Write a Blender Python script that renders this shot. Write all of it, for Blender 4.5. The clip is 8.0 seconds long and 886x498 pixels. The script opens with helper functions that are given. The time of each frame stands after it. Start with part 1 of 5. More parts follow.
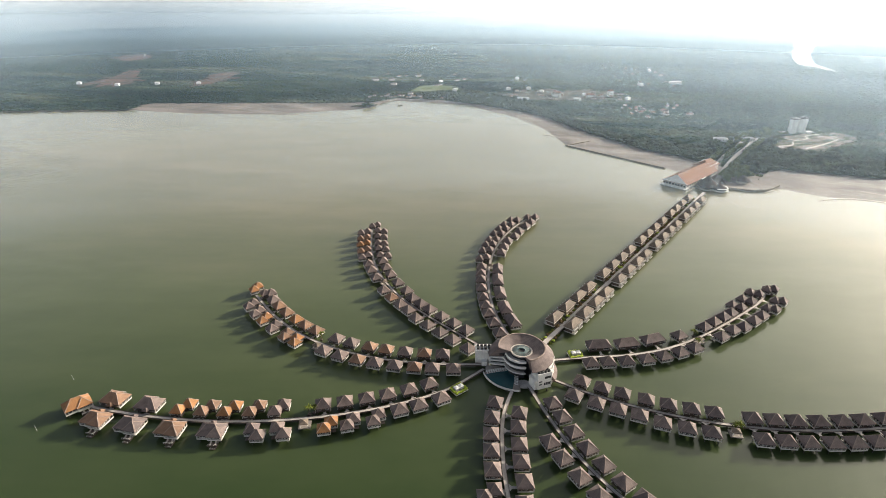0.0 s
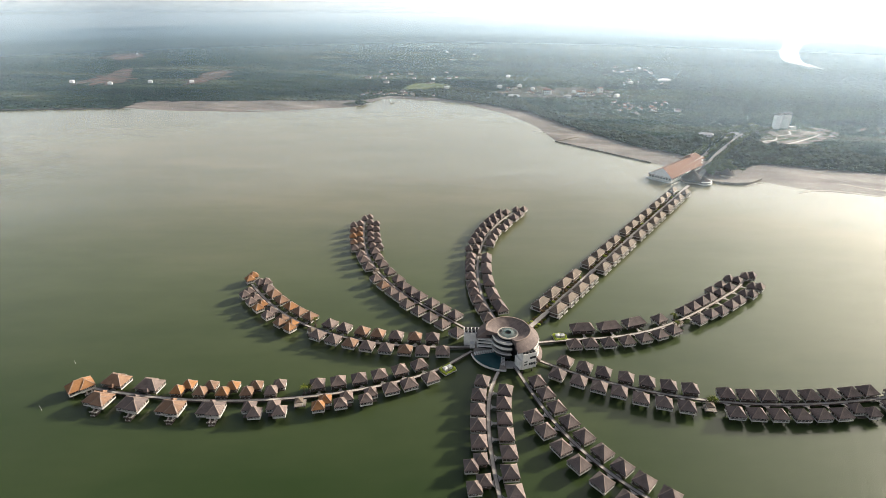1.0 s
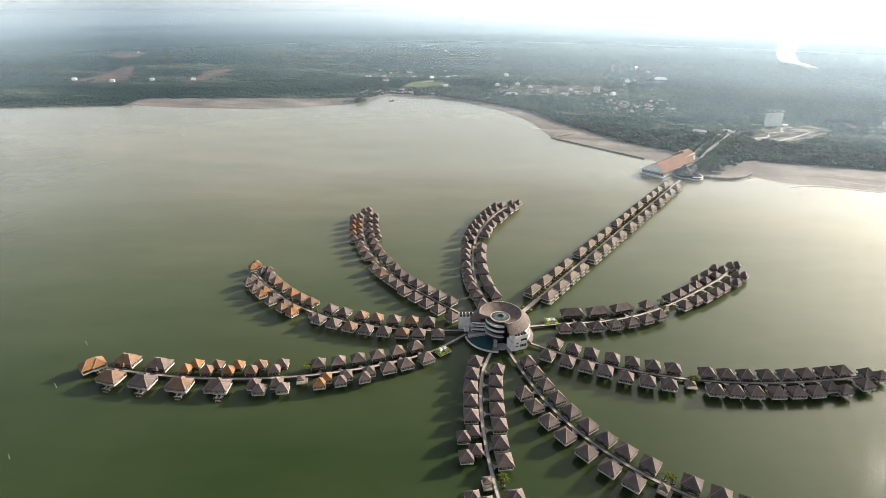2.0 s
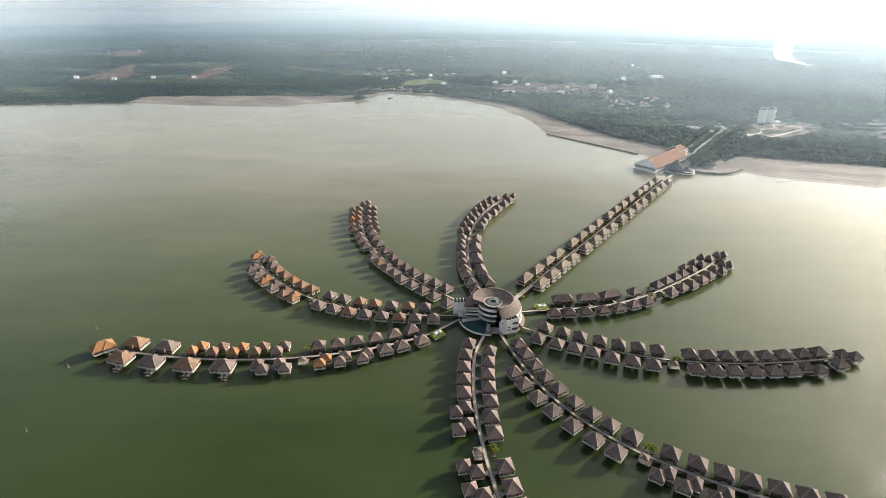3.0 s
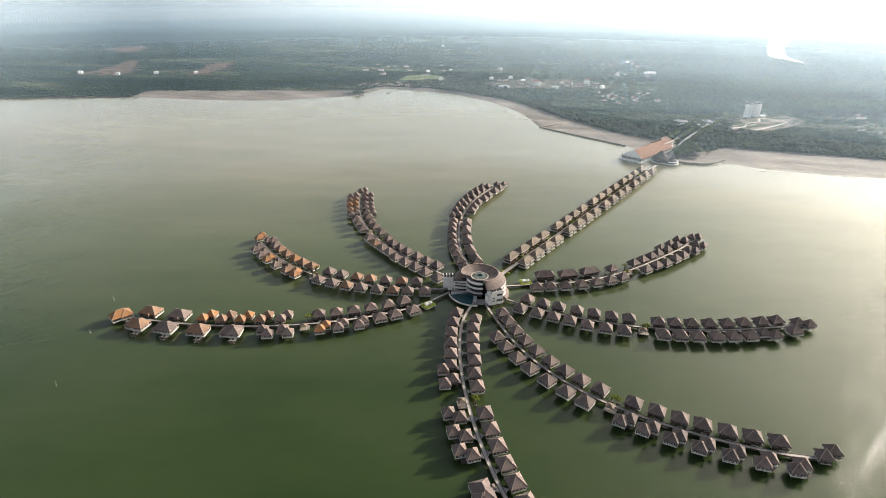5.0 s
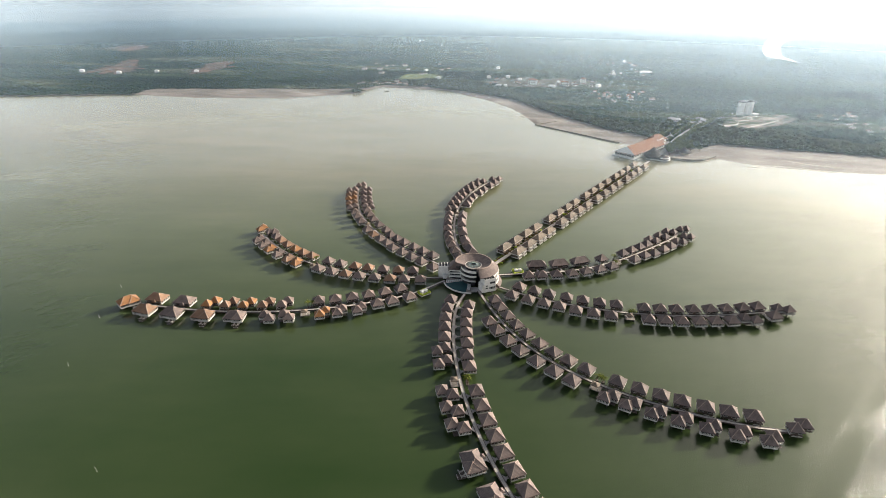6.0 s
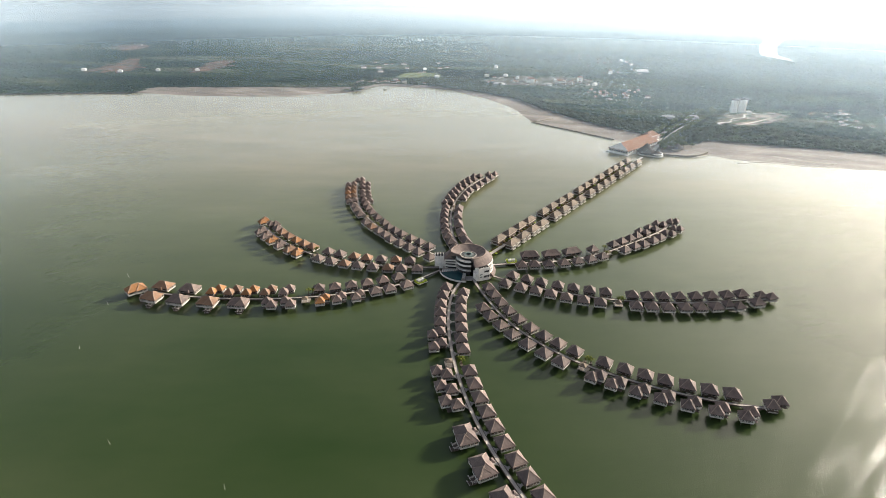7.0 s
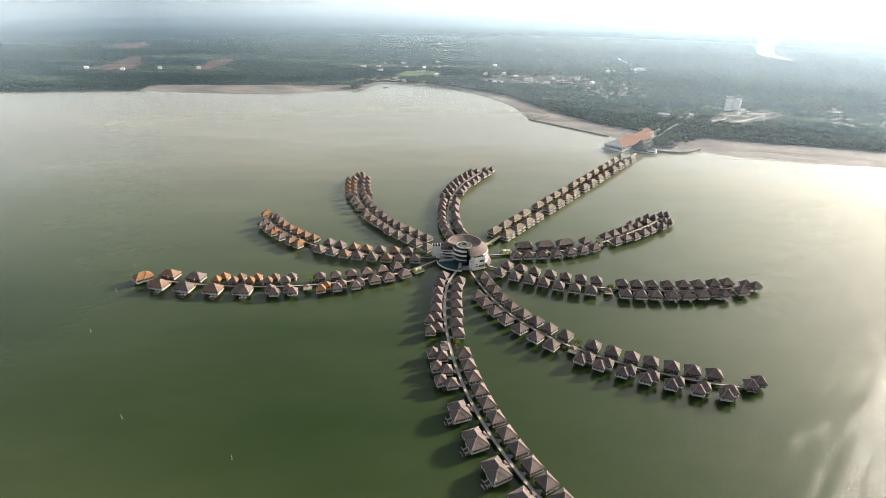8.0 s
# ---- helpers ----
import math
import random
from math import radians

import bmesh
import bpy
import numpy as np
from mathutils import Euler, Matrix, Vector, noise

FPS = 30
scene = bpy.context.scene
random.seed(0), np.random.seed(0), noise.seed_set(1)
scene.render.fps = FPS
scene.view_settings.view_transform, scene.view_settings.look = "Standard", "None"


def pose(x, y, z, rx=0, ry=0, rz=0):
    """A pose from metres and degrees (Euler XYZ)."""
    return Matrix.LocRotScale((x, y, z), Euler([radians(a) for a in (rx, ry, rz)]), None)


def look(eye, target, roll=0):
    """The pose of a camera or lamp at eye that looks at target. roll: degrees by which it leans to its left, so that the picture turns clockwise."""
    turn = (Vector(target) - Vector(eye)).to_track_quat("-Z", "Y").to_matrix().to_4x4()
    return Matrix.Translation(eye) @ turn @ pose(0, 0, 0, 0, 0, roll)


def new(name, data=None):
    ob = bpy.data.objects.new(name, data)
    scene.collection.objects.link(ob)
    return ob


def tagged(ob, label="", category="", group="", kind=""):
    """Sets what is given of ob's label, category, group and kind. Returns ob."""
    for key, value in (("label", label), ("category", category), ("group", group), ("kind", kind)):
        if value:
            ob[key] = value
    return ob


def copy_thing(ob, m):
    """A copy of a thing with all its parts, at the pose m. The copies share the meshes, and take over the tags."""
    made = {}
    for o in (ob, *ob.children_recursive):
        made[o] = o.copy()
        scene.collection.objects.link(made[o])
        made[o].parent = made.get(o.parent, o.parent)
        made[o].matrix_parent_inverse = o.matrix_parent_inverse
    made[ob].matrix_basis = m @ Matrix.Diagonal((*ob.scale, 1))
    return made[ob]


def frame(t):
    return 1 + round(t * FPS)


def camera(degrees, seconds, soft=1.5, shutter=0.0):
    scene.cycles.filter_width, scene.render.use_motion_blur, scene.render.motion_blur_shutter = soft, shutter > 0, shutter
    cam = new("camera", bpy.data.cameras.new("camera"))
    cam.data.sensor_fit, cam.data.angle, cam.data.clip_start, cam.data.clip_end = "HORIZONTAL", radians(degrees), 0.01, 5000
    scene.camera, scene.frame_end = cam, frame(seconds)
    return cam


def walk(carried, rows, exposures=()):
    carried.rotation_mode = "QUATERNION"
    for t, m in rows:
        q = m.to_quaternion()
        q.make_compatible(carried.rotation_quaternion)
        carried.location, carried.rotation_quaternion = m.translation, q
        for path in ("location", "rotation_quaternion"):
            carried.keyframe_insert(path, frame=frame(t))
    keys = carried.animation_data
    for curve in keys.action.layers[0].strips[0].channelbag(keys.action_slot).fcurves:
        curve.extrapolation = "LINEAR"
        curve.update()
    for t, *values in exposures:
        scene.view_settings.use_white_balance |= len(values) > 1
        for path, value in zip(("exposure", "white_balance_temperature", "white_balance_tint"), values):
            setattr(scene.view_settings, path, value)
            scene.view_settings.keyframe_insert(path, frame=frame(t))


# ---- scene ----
cam = camera(79.0, 8.0, soft=0.7)
PATH = [
    (0, (0.515, -1.225, 166.219), (0.519, 0.586, 165.371), 0.3),
    (0.5, (1.897, -7.009, 165.481), (1.923, -5.199, 164.63), 0.3),
    (1, (2.973, -13.582, 165.174), (2.999, -11.772, 164.324), 0.3),
    (1.5, (3.941, -20.604, 164.953), (3.968, -18.794, 164.102), 0.4),
    (3, (7.195, -40.821, 164.496), (7.224, -39.013, 163.641), 0.4),
    (3.5, (8.698, -47.665, 164.438), (8.727, -45.858, 163.581), 0.4),
    (4, (9.635, -54.399, 164.382), (9.666, -52.592, 163.524), 0.5),
    (4.5, (10.766, -60.918, 164.576), (10.797, -59.113, 163.714), 0.5),
    (6, (14.161, -81.341, 164.319), (14.196, -79.537, 163.456), 0.6),
    (6.5, (15.239, -87.861, 164.174), (15.275, -86.058, 163.311), 0.6),
    (7, (16.157, -94.418, 164.013), (16.194, -92.614, 163.149), 0.6),
    (7.5, (16.992, -100.885, 163.961), (17.03, -99.082, 163.096), 0.7),
    (8, (17.806, -107.465, 163.953), (17.844, -105.663, 163.087), 0.7),
]
# the picture brightens a little as the camera draws back
walk(cam, [(t, look(eye, target, roll)) for t, eye, target, roll in PATH], [(0.0, 1.16), (3.0, 1.2), (8.0, 1.26)])

# ---- light ----
SUN_BEARING, SUN_HEIGHT = 63.0, 19.2      # clockwise from +y, above the horizon
world = bpy.data.worlds.new("sky")
scene.world = world
world.use_nodes = True
sky = world.node_tree.nodes.new("ShaderNodeTexSky")
sky.sky_type, sky.sun_disc = "NISHITA", False
sky.sun_elevation, sky.sun_rotation = radians(SUN_HEIGHT), radians(SUN_BEARING)
sky.altitude, sky.air_density, sky.dust_density, sky.ozone_density = 0.0, 1.0, 1.8, 0.8
back = world.node_tree.nodes["Background"]
back.inputs["Strength"].default_value = 0.05
sun_lamp = bpy.data.lights.new("sun", "SUN")
sun_lamp.energy, sun_lamp.angle, sun_lamp.color = 5.0, radians(4.5), (1.0, 0.90, 0.77)
sb, sh = radians(SUN_BEARING), radians(SUN_HEIGHT)
SUN_WAY = Vector((math.sin(sb) * math.cos(sh), math.cos(sb) * math.cos(sh), math.sin(sh)))
# the bright hazy aureole round the sun, added to the clear sky
wn = world.node_tree
way, dot, lobe, tint, both = [wn.nodes.new(k) for k in ("ShaderNodeTexCoord", "ShaderNodeVectorMath", "ShaderNodeMath", "ShaderNodeVectorMath", "ShaderNodeVectorMath")]
dot.operation, lobe.operation, tint.operation, both.operation = "DOT_PRODUCT", "POWER", "SCALE", "ADD"
wn.links.new(way.outputs["Generated"], dot.inputs[0])
dot.inputs[1].default_value = SUN_WAY
clip = wn.nodes.new("ShaderNodeMath")
clip.operation = "MAXIMUM"
clip.inputs[1].default_value = 0.0
wn.links.new(dot.outputs["Value"], clip.inputs[0])
wn.links.new(clip.outputs[0], lobe.inputs[0])
lobe.inputs[1].default_value = 7.5
tint.inputs[0].default_value = (56.0, 50.5, 40.5)
wn.links.new(lobe.outputs[0], tint.inputs["Scale"])
wn.links.new(sky.outputs[0], both.inputs[0])
wn.links.new(tint.outputs[0], both.inputs[1])
# and the pale haze that lies along the horizon all round
up, level, low, pale, whole = [wn.nodes.new(k) for k in ("ShaderNodeSeparateXYZ", "ShaderNodeMath", "ShaderNodeMath", "ShaderNodeVectorMath", "ShaderNodeVectorMath")]
level.operation, low.operation, pale.operation, whole.operation = "SUBTRACT", "POWER", "SCALE", "ADD"
rise = wn.nodes.new("ShaderNodeMath")
rise.operation = "ABSOLUTE"
wn.links.new(way.outputs["Generated"], up.inputs[0])
wn.links.new(up.outputs["Z"], rise.inputs[0])
level.inputs[0].default_value = 1.0
wn.links.new(rise.outputs[0], level.inputs[1])
wn.links.new(level.outputs[0], low.inputs[0])
low.inputs[1].default_value = 2.3
pale.inputs[0].default_value = (11.6, 11.1, 10.7)
wn.links.new(low.outputs[0], pale.inputs["Scale"])
wn.links.new(both.outputs[0], whole.inputs[0])
wn.links.new(pale.outputs[0], whole.inputs[1])
wn.links.new(whole.outputs[0], back.inputs["Color"])
sun = new("sun", sun_lamp)
sun.matrix_world = look(SUN_WAY * 500, (0, 0, 0))


# ---- materials ----
def material(name, rough=0.8, metal=0.0):
    m = bpy.data.materials.new(name)
    m.use_nodes = True
    nt = m.node_tree
    b = nt.nodes["Principled BSDF"]
    b.inputs["Roughness"].default_value, b.inputs["Metallic"].default_value = rough, metal
    return m, nt, b


def node(nt, kind, **values):
    n = nt.nodes.new(kind)
    for key, value in values.items():
        n.inputs[key].default_value = value
    return n


def noise_tex(nt, scale, detail=4.0, rough=0.55, stretch=(1, 1, 1), space="Object", turn=0.0):
    tc, mp = nt.nodes.new("ShaderNodeTexCoord"), nt.nodes.new("ShaderNodeMapping")
    mp.inputs["Scale"].default_value = stretch
    if turn:      # turned first, then stretched along the turned axes
        mp.vector_type = "TEXTURE"
        mp.inputs["Scale"].default_value, mp.inputs["Rotation"].default_value = [1 / s for s in stretch], (0, 0, radians(turn))
    n = node(nt, "ShaderNodeTexNoise", Scale=scale, Detail=detail, Roughness=rough)
    if space == "World":
        geo = nt.nodes.new("ShaderNodeNewGeometry")
        nt.links.new(geo.outputs["Position"], mp.inputs["Vector"])
    else:
        nt.links.new(tc.outputs[space], mp.inputs["Vector"])
    nt.links.new(mp.outputs[0], n.inputs["Vector"])
    return n.outputs["Fac"]


def ramp(nt, fac, stops):
    r = nt.nodes.new("ShaderNodeValToRGB")
    while len(r.color_ramp.elements) < len(stops):
        r.color_ramp.elements.new(0.5)
    for e, (at, c) in zip(r.color_ramp.elements, stops):
        e.position, e.color = at, (*c, 1)
    nt.links.new(fac, r.inputs["Fac"])
    return r.outputs["Color"]


def mix(nt, a, b, fac=0.5, mode="MIX"):
    m = nt.nodes.new("ShaderNodeMix")
    m.data_type, m.blend_type = "RGBA", mode
    for sock, v in ((m.inputs[6], a), (m.inputs[7], b), (m.inputs[0], fac)):
        if isinstance(v, bpy.types.NodeSocket):
            nt.links.new(v, sock)
        elif isinstance(v, tuple):
            sock.default_value = (*v, 1)
        else:
            sock.default_value = v
    return m.outputs[2]


def bump(nt, b, height, strength=0.3, distance=0.05):
    n = node(nt, "ShaderNodeBump", Strength=strength, Distance=distance)
    nt.links.new(height, n.inputs["Height"])
    nt.links.new(n.outputs[0], b.inputs["Normal"])


def mottled(name, dark, light, scale=0.6, fine=6.0, rough=0.8, relief=0.3, distance=0.05, vary=0.0, space="Object", island=False):
    """A surface with large stains, fine grain, relief and a small change from thing to thing."""
    m, nt, b = material(name, rough)
    if rough >= 0.9:      # soil and leaves have no sheen
        b.inputs["Specular IOR Level"].default_value = 0.05
    big, small = noise_tex(nt, scale, 4, space=space), noise_tex(nt, fine, 5, 0.65, space=space)
    c = ramp(nt, big, [(0.3, dark), (0.7, light)])
    grain = ramp(nt, small, [(0.25, (0.62, 0.62, 0.62)), (0.75, (1.2, 1.2, 1.2))])
    c = mix(nt, c, grain, 0.8, "MULTIPLY")
    if vary:
        if island:
            rnd = nt.nodes.new("ShaderNodeNewGeometry").outputs["Random Per Island"]
        else:
            rnd = nt.nodes.new("ShaderNodeObjectInfo").outputs["Random"]
        c = mix(nt, c, ramp(nt, rnd, [(0.0, (1 - vary,) * 3), (1.0, (1 + vary,) * 3)]), 1.0, "MULTIPLY")
    nt.links.new(c, b.inputs["Base Color"])
    bump(nt, b, small, relief, distance)
    return m


def shingle(name, dark, light):
    """Weathered shingle courses: rows of tiles down the slope, stained patches, moss-grey bleaching."""
    m, nt, b = material(name, 0.82)
    b.inputs["Specular IOR Level"].default_value = 0.25
    tc = nt.nodes.new("ShaderNodeTexCoord")
    wave = node(nt, "ShaderNodeTexWave", Scale=1.05, Distortion=0.6, Detail=2.0)
    wave.wave_type, wave.bands_direction = "BANDS", "Z"
    nt.links.new(tc.outputs["Object"], wave.inputs["Vector"])
    big, small = noise_tex(nt, 0.35, 4), noise_tex(nt, 3.5, 5, 0.7)
    c = ramp(nt, big, [(0.3, dark), (0.72, light)])
    c = mix(nt, c, ramp(nt, small, [(0.25, (0.6, 0.6, 0.6)), (0.75, (1.25, 1.22, 1.2))]), 0.85, "MULTIPLY")
    c = mix(nt, c, ramp(nt, wave.outputs["Fac"], [(0.0, (0.82, 0.82, 0.82)), (0.5, (1.06, 1.06, 1.06))]), 0.6, "MULTIPLY")
    rnd = nt.nodes.new("ShaderNodeObjectInfo").outputs["Random"]
    c = mix(nt, c, ramp(nt, rnd, [(0.0, (0.82, 0.82, 0.84)), (1.0, (1.2, 1.16, 1.12))]), 1.0, "MULTIPLY")
    nt.links.new(c, b.inputs["Base Color"])
    bump(nt, b, wave.outputs["Fac"], 0.35, 0.06)
    return m


ROOF = {"grey": shingle("grey_brown_shingle", (0.090, 0.072, 0.068), (0.168, 0.135, 0.126)),
        "tan": shingle("tan_shingle", (0.13, 0.08, 0.054), (0.215, 0.135, 0.09)),
        "bleached": shingle("bleached_shingle", (0.095, 0.078, 0.061), (0.170, 0.140, 0.110)),
        "orange": shingle("orange_shingle", (0.18, 0.088, 0.036), (0.28, 0.145, 0.065))}
RED_TILE = shingle("terracotta_tile", (0.100, 0.033, 0.009), (0.155, 0.053, 0.016))
EARTH_TILE = shingle("pinkish_tile", (0.15, 0.078, 0.062), (0.21, 0.115, 0.09))
# paler than the shingle: the look of sunlit roof edges is in this colour
CAPS = mottled("ridge_cap", (0.15, 0.11, 0.09), (0.26, 0.195, 0.16), 0.8, 5, vary=0.15)
WHITE = mottled("white_paint", (0.54, 0.52, 0.49), (0.72, 0.70, 0.66), 0.4, 3, 0.6, 0.1, 0.01)
BALCONY = mottled("weathered_white_balcony", (0.38, 0.36, 0.335), (0.54, 0.52, 0.485), 0.4, 3, 0.65, 0.1, 0.01)
RENDERED = mottled("cream_wall", (0.30, 0.26, 0.22), (0.44, 0.39, 0.34), 0.4, 3, 0.75, 0.1, 0.01)
DARK_WOOD = mottled("dark_timber", (0.045, 0.032, 0.025), (0.10, 0.075, 0.06), 0.7, 8, 0.75)
DECK = mottled("weathered_deck", (0.15, 0.128, 0.11), (0.27, 0.235, 0.20), 0.25, 3, 0.8, 0.3)
PATHWAY = mottled("pale_walkway", (0.33, 0.295, 0.265), (0.47, 0.43, 0.39), 0.12, 2, 0.85, 0.2)
CONCRETE = mottled("pile_concrete", (0.045, 0.042, 0.038), (0.10, 0.093, 0.082), 0.5, 4, 0.9)
STONE = mottled("rock_wall", (0.13, 0.11, 0.09), (0.28, 0.25, 0.21), 0.3, 1.5, 0.9, 0.6, 0.2)
SAND = mottled("wet_and_dry_sand", (0.100, 0.084, 0.075), (0.190, 0.166, 0.148), 0.02, 0.25, 0.85, 0.3, 0.3)
# the tide leaves the lowest sand wet and glossy, and draws long streaks of silt and shell along the shore
nt = SAND.node_tree
b = nt.nodes["Principled BSDF"]
plain = b.inputs["Base Color"].links[0].from_socket
streak = noise_tex(nt, 0.022, 6, 0.62, (0.35, 1.6, 1.0), "World", -16)
streaky = ramp(nt, streak, [(0.40, (0.58, 0.54, 0.51)), (0.48, (0.84, 0.80, 0.77)), (0.55, (1.0, 0.98, 0.96)), (0.63, (1.35, 1.34, 1.3))])
nt.links.new(mix(nt, plain, streaky, 1.0, "MULTIPLY"), b.inputs["Base Color"])
geo, sep, wet = nt.nodes.new("ShaderNodeNewGeometry"), nt.nodes.new("ShaderNodeSeparateXYZ"), node(nt, "ShaderNodeMapRange")
wet.inputs["From Min"].default_value, wet.inputs["From Max"].default_value = 1.85, 2.4
wet.inputs["To Min"].default_value, wet.inputs["To Max"].default_value = 0.42, 0.85
nt.links.new(geo.outputs["Position"], sep.inputs[0])
nt.links.new(sep.outputs["Z"], wet.inputs["Value"])
nt.links.new(wet.outputs[0], nt.nodes["Principled BSDF"].inputs["Roughness"])
EARTH = mottled("red_earth", (0.026, 0.034, 0.024), (0.125, 0.066, 0.047), 0.02, 0.2, 0.9, 0.3, 0.3)
PALE_EARTH = mottled("pale_cleared_soil", (0.080, 0.070, 0.058), (0.225, 0.190, 0.165), 0.06, 0.25, 0.9, 0.4, 0.4)
nt = PALE_EARTH.node_tree      # thin grass and old tracks break up the bare ground
b = nt.nodes["Principled BSDF"]
bare = b.inputs["Base Color"].links[0].from_socket
grown = ramp(nt, noise_tex(nt, 0.055, 6, 0.68, (0.5, 1.5, 1.0), "World", 25), [(0.44, (0.0, 0.0, 0.0)), (0.53, (1.0, 1.0, 1.0))])
nt.links.new(mix(nt, (0.035, 0.048, 0.028), bare, grown), b.inputs["Base Color"])
# dry sand, and the pale strips that imitate reflections in beach pools
SAND_AND_SHINE = mottled("bright_dry_sand", (0.36, 0.32, 0.27), (0.50, 0.45, 0.39), 0.05, 0.4, 0.85, 0.3, 0.2)
TOWN_SOIL = mottled("trodden_town_soil", (0.018, 0.026, 0.017), (0.105, 0.092, 0.075), 0.05, 0.3, 0.9, 0.4, 0.4)
ASPHALT = mottled("road_surface", (0.19, 0.18, 0.165), (0.30, 0.285, 0.26), 0.1, 1, 0.85)


def canopy(name, fine, relief, vary, island, tone=1.0):
    """Leaf cover: patches of plantation, scrub and field at the large scale, crown to crown change at the small."""
    m, nt, b = material(name, 0.9)
    b.inputs["Specular IOR Level"].default_value = 0.0
    fields = noise_tex(nt, 0.0052, 7, 0.66, (0.42, 1.5, 1.0), "World", -8)
    c = ramp(nt, fields, [(0.39, (0.006, 0.018, 0.013)), (0.47, (0.014, 0.033, 0.021)), (0.53, (0.026, 0.048, 0.028)), (0.585, (0.052, 0.070, 0.042)), (0.65, (0.095, 0.100, 0.068))])
    c = mix(nt, c, ramp(nt, noise_tex(nt, 0.03, 3, 0.6, (1, 1, 1), "World"), [(0.3, (0.75, 0.78, 0.8)), (0.7, (1.2, 1.18, 1.1))]), 1.0, "MULTIPLY")
    c = mix(nt, c, (tone, tone, tone), 1.0, "MULTIPLY")
    small = noise_tex(nt, fine, 4, 0.65, (1, 1, 1), "World")
    c = mix(nt, c, ramp(nt, small, [(0.25, (0.75, 0.75, 0.75)), (0.75, (1.15, 1.15, 1.15))]), 0.8, "MULTIPLY")
    if island:
        rnd = nt.nodes.new("ShaderNodeNewGeometry").outputs["Random Per Island"]
        c = mix(nt, c, ramp(nt, rnd, [(0.0, (1 - vary,) * 3), (1.0, (1 + vary,) * 3)]), 1.0, "MULTIPLY")
    nt.links.new(c, b.inputs["Base Color"])
    if relief:
        bump(nt, b, small, relief, 1.5)
    return m


def lets_light_through(m, share):
    """Thin leaves: part of the light that falls on the far side shines through."""
    nt = m.node_tree
    b, out = nt.nodes["Principled BSDF"], nt.nodes["Material Output"]
    back_lit, both_sides = nt.nodes.new("ShaderNodeBsdfTranslucent"), nt.nodes.new("ShaderNodeMixShader")
    both_sides.inputs[0].default_value = share
    nt.links.new(b.inputs["Base Color"].links[0].from_socket, back_lit.inputs["Color"])
    nt.links.new(b.outputs[0], both_sides.inputs[1])
    nt.links.new(back_lit.outputs[0], both_sides.inputs[2])
    nt.links.new(both_sides.outputs[0], out.inputs["Surface"])
    return m


SCRUB = canopy("forest_floor", 0.06, 0.0, 0.0, False, 0.6)
LEAF = lets_light_through(canopy("foliage", 0.45, 0.7, 0.22, True), 0.5)
SHORE_LEAF = lets_light_through(mottled("dark_shore_foliage", (0.014, 0.029, 0.017), (0.048, 0.064, 0.032), 0.03, 0.7, 0.9, 0.9, 1.6, 0.4, "World", True), 0.4)
ROAD_LEAF = lets_light_through(mottled("garden_foliage", (0.045, 0.066, 0.026), (0.115, 0.140, 0.058), 0.15, 0.9, 0.9, 0.8, 1.0, 0.3, "World", True), 0.4)
FIELD = mottled("dull_meadow", (0.055, 0.075, 0.032), (0.115, 0.135, 0.06), 0.03, 0.3, 0.9)
PALM = mottled("palm_leaf", (0.040, 0.055, 0.010), (0.125, 0.140, 0.022), 0.5, 3, 0.9, 0.2, 0.05, 0.2)
DRY_LEAF = mottled("dry_brown_shrub", (0.070, 0.048, 0.024), (0.150, 0.105, 0.050), 0.8, 5, 0.9, 0.5, 0.08, 0.25)
HEDGE = mottled("yellow_green_hedge", (0.18, 0.25, 0.012), (0.36, 0.42, 0.03), 0.8, 5, 0.8, 0.6, 0.1)
BARK = mottled("bark", (0.08, 0.06, 0.045), (0.17, 0.135, 0.10), 1.0, 6, 0.9)
METAL = mottled("tank_metal", (0.016, 0.015, 0.015), (0.042, 0.040, 0.038), 1.0, 6, 0.75)
THATCH = mottled("dark_thatch", (0.05, 0.042, 0.041), (0.095, 0.082, 0.076), 0.2, 3, 0.95, 0.5, 0.1)

PANE, nt, b = material("dark_window_glass", 0.42)
b.inputs["Base Color"].default_value, b.inputs["IOR"].default_value = (0.012, 0.013, 0.015, 1), 1.5

GLASS_ROOF, nt, b = material("blue_green_roof_glass", 0.2)
nt.links.new(ramp(nt, noise_tex(nt, 0.7), [(0.3, (0.055, 0.085, 0.083)), (0.7, (0.12, 0.16, 0.152))]), b.inputs["Base Color"])

POOL_WATER, nt, b = material("pool_water", 0.06)
nt.links.new(ramp(nt, noise_tex(nt, 0.15), [(0.3, (0.018, 0.054, 0.060)), (0.7, (0.028, 0.078, 0.086))]), b.inputs["Base Color"])
bump(nt, b, noise_tex(nt, 1.5), 0.15, 0.05)


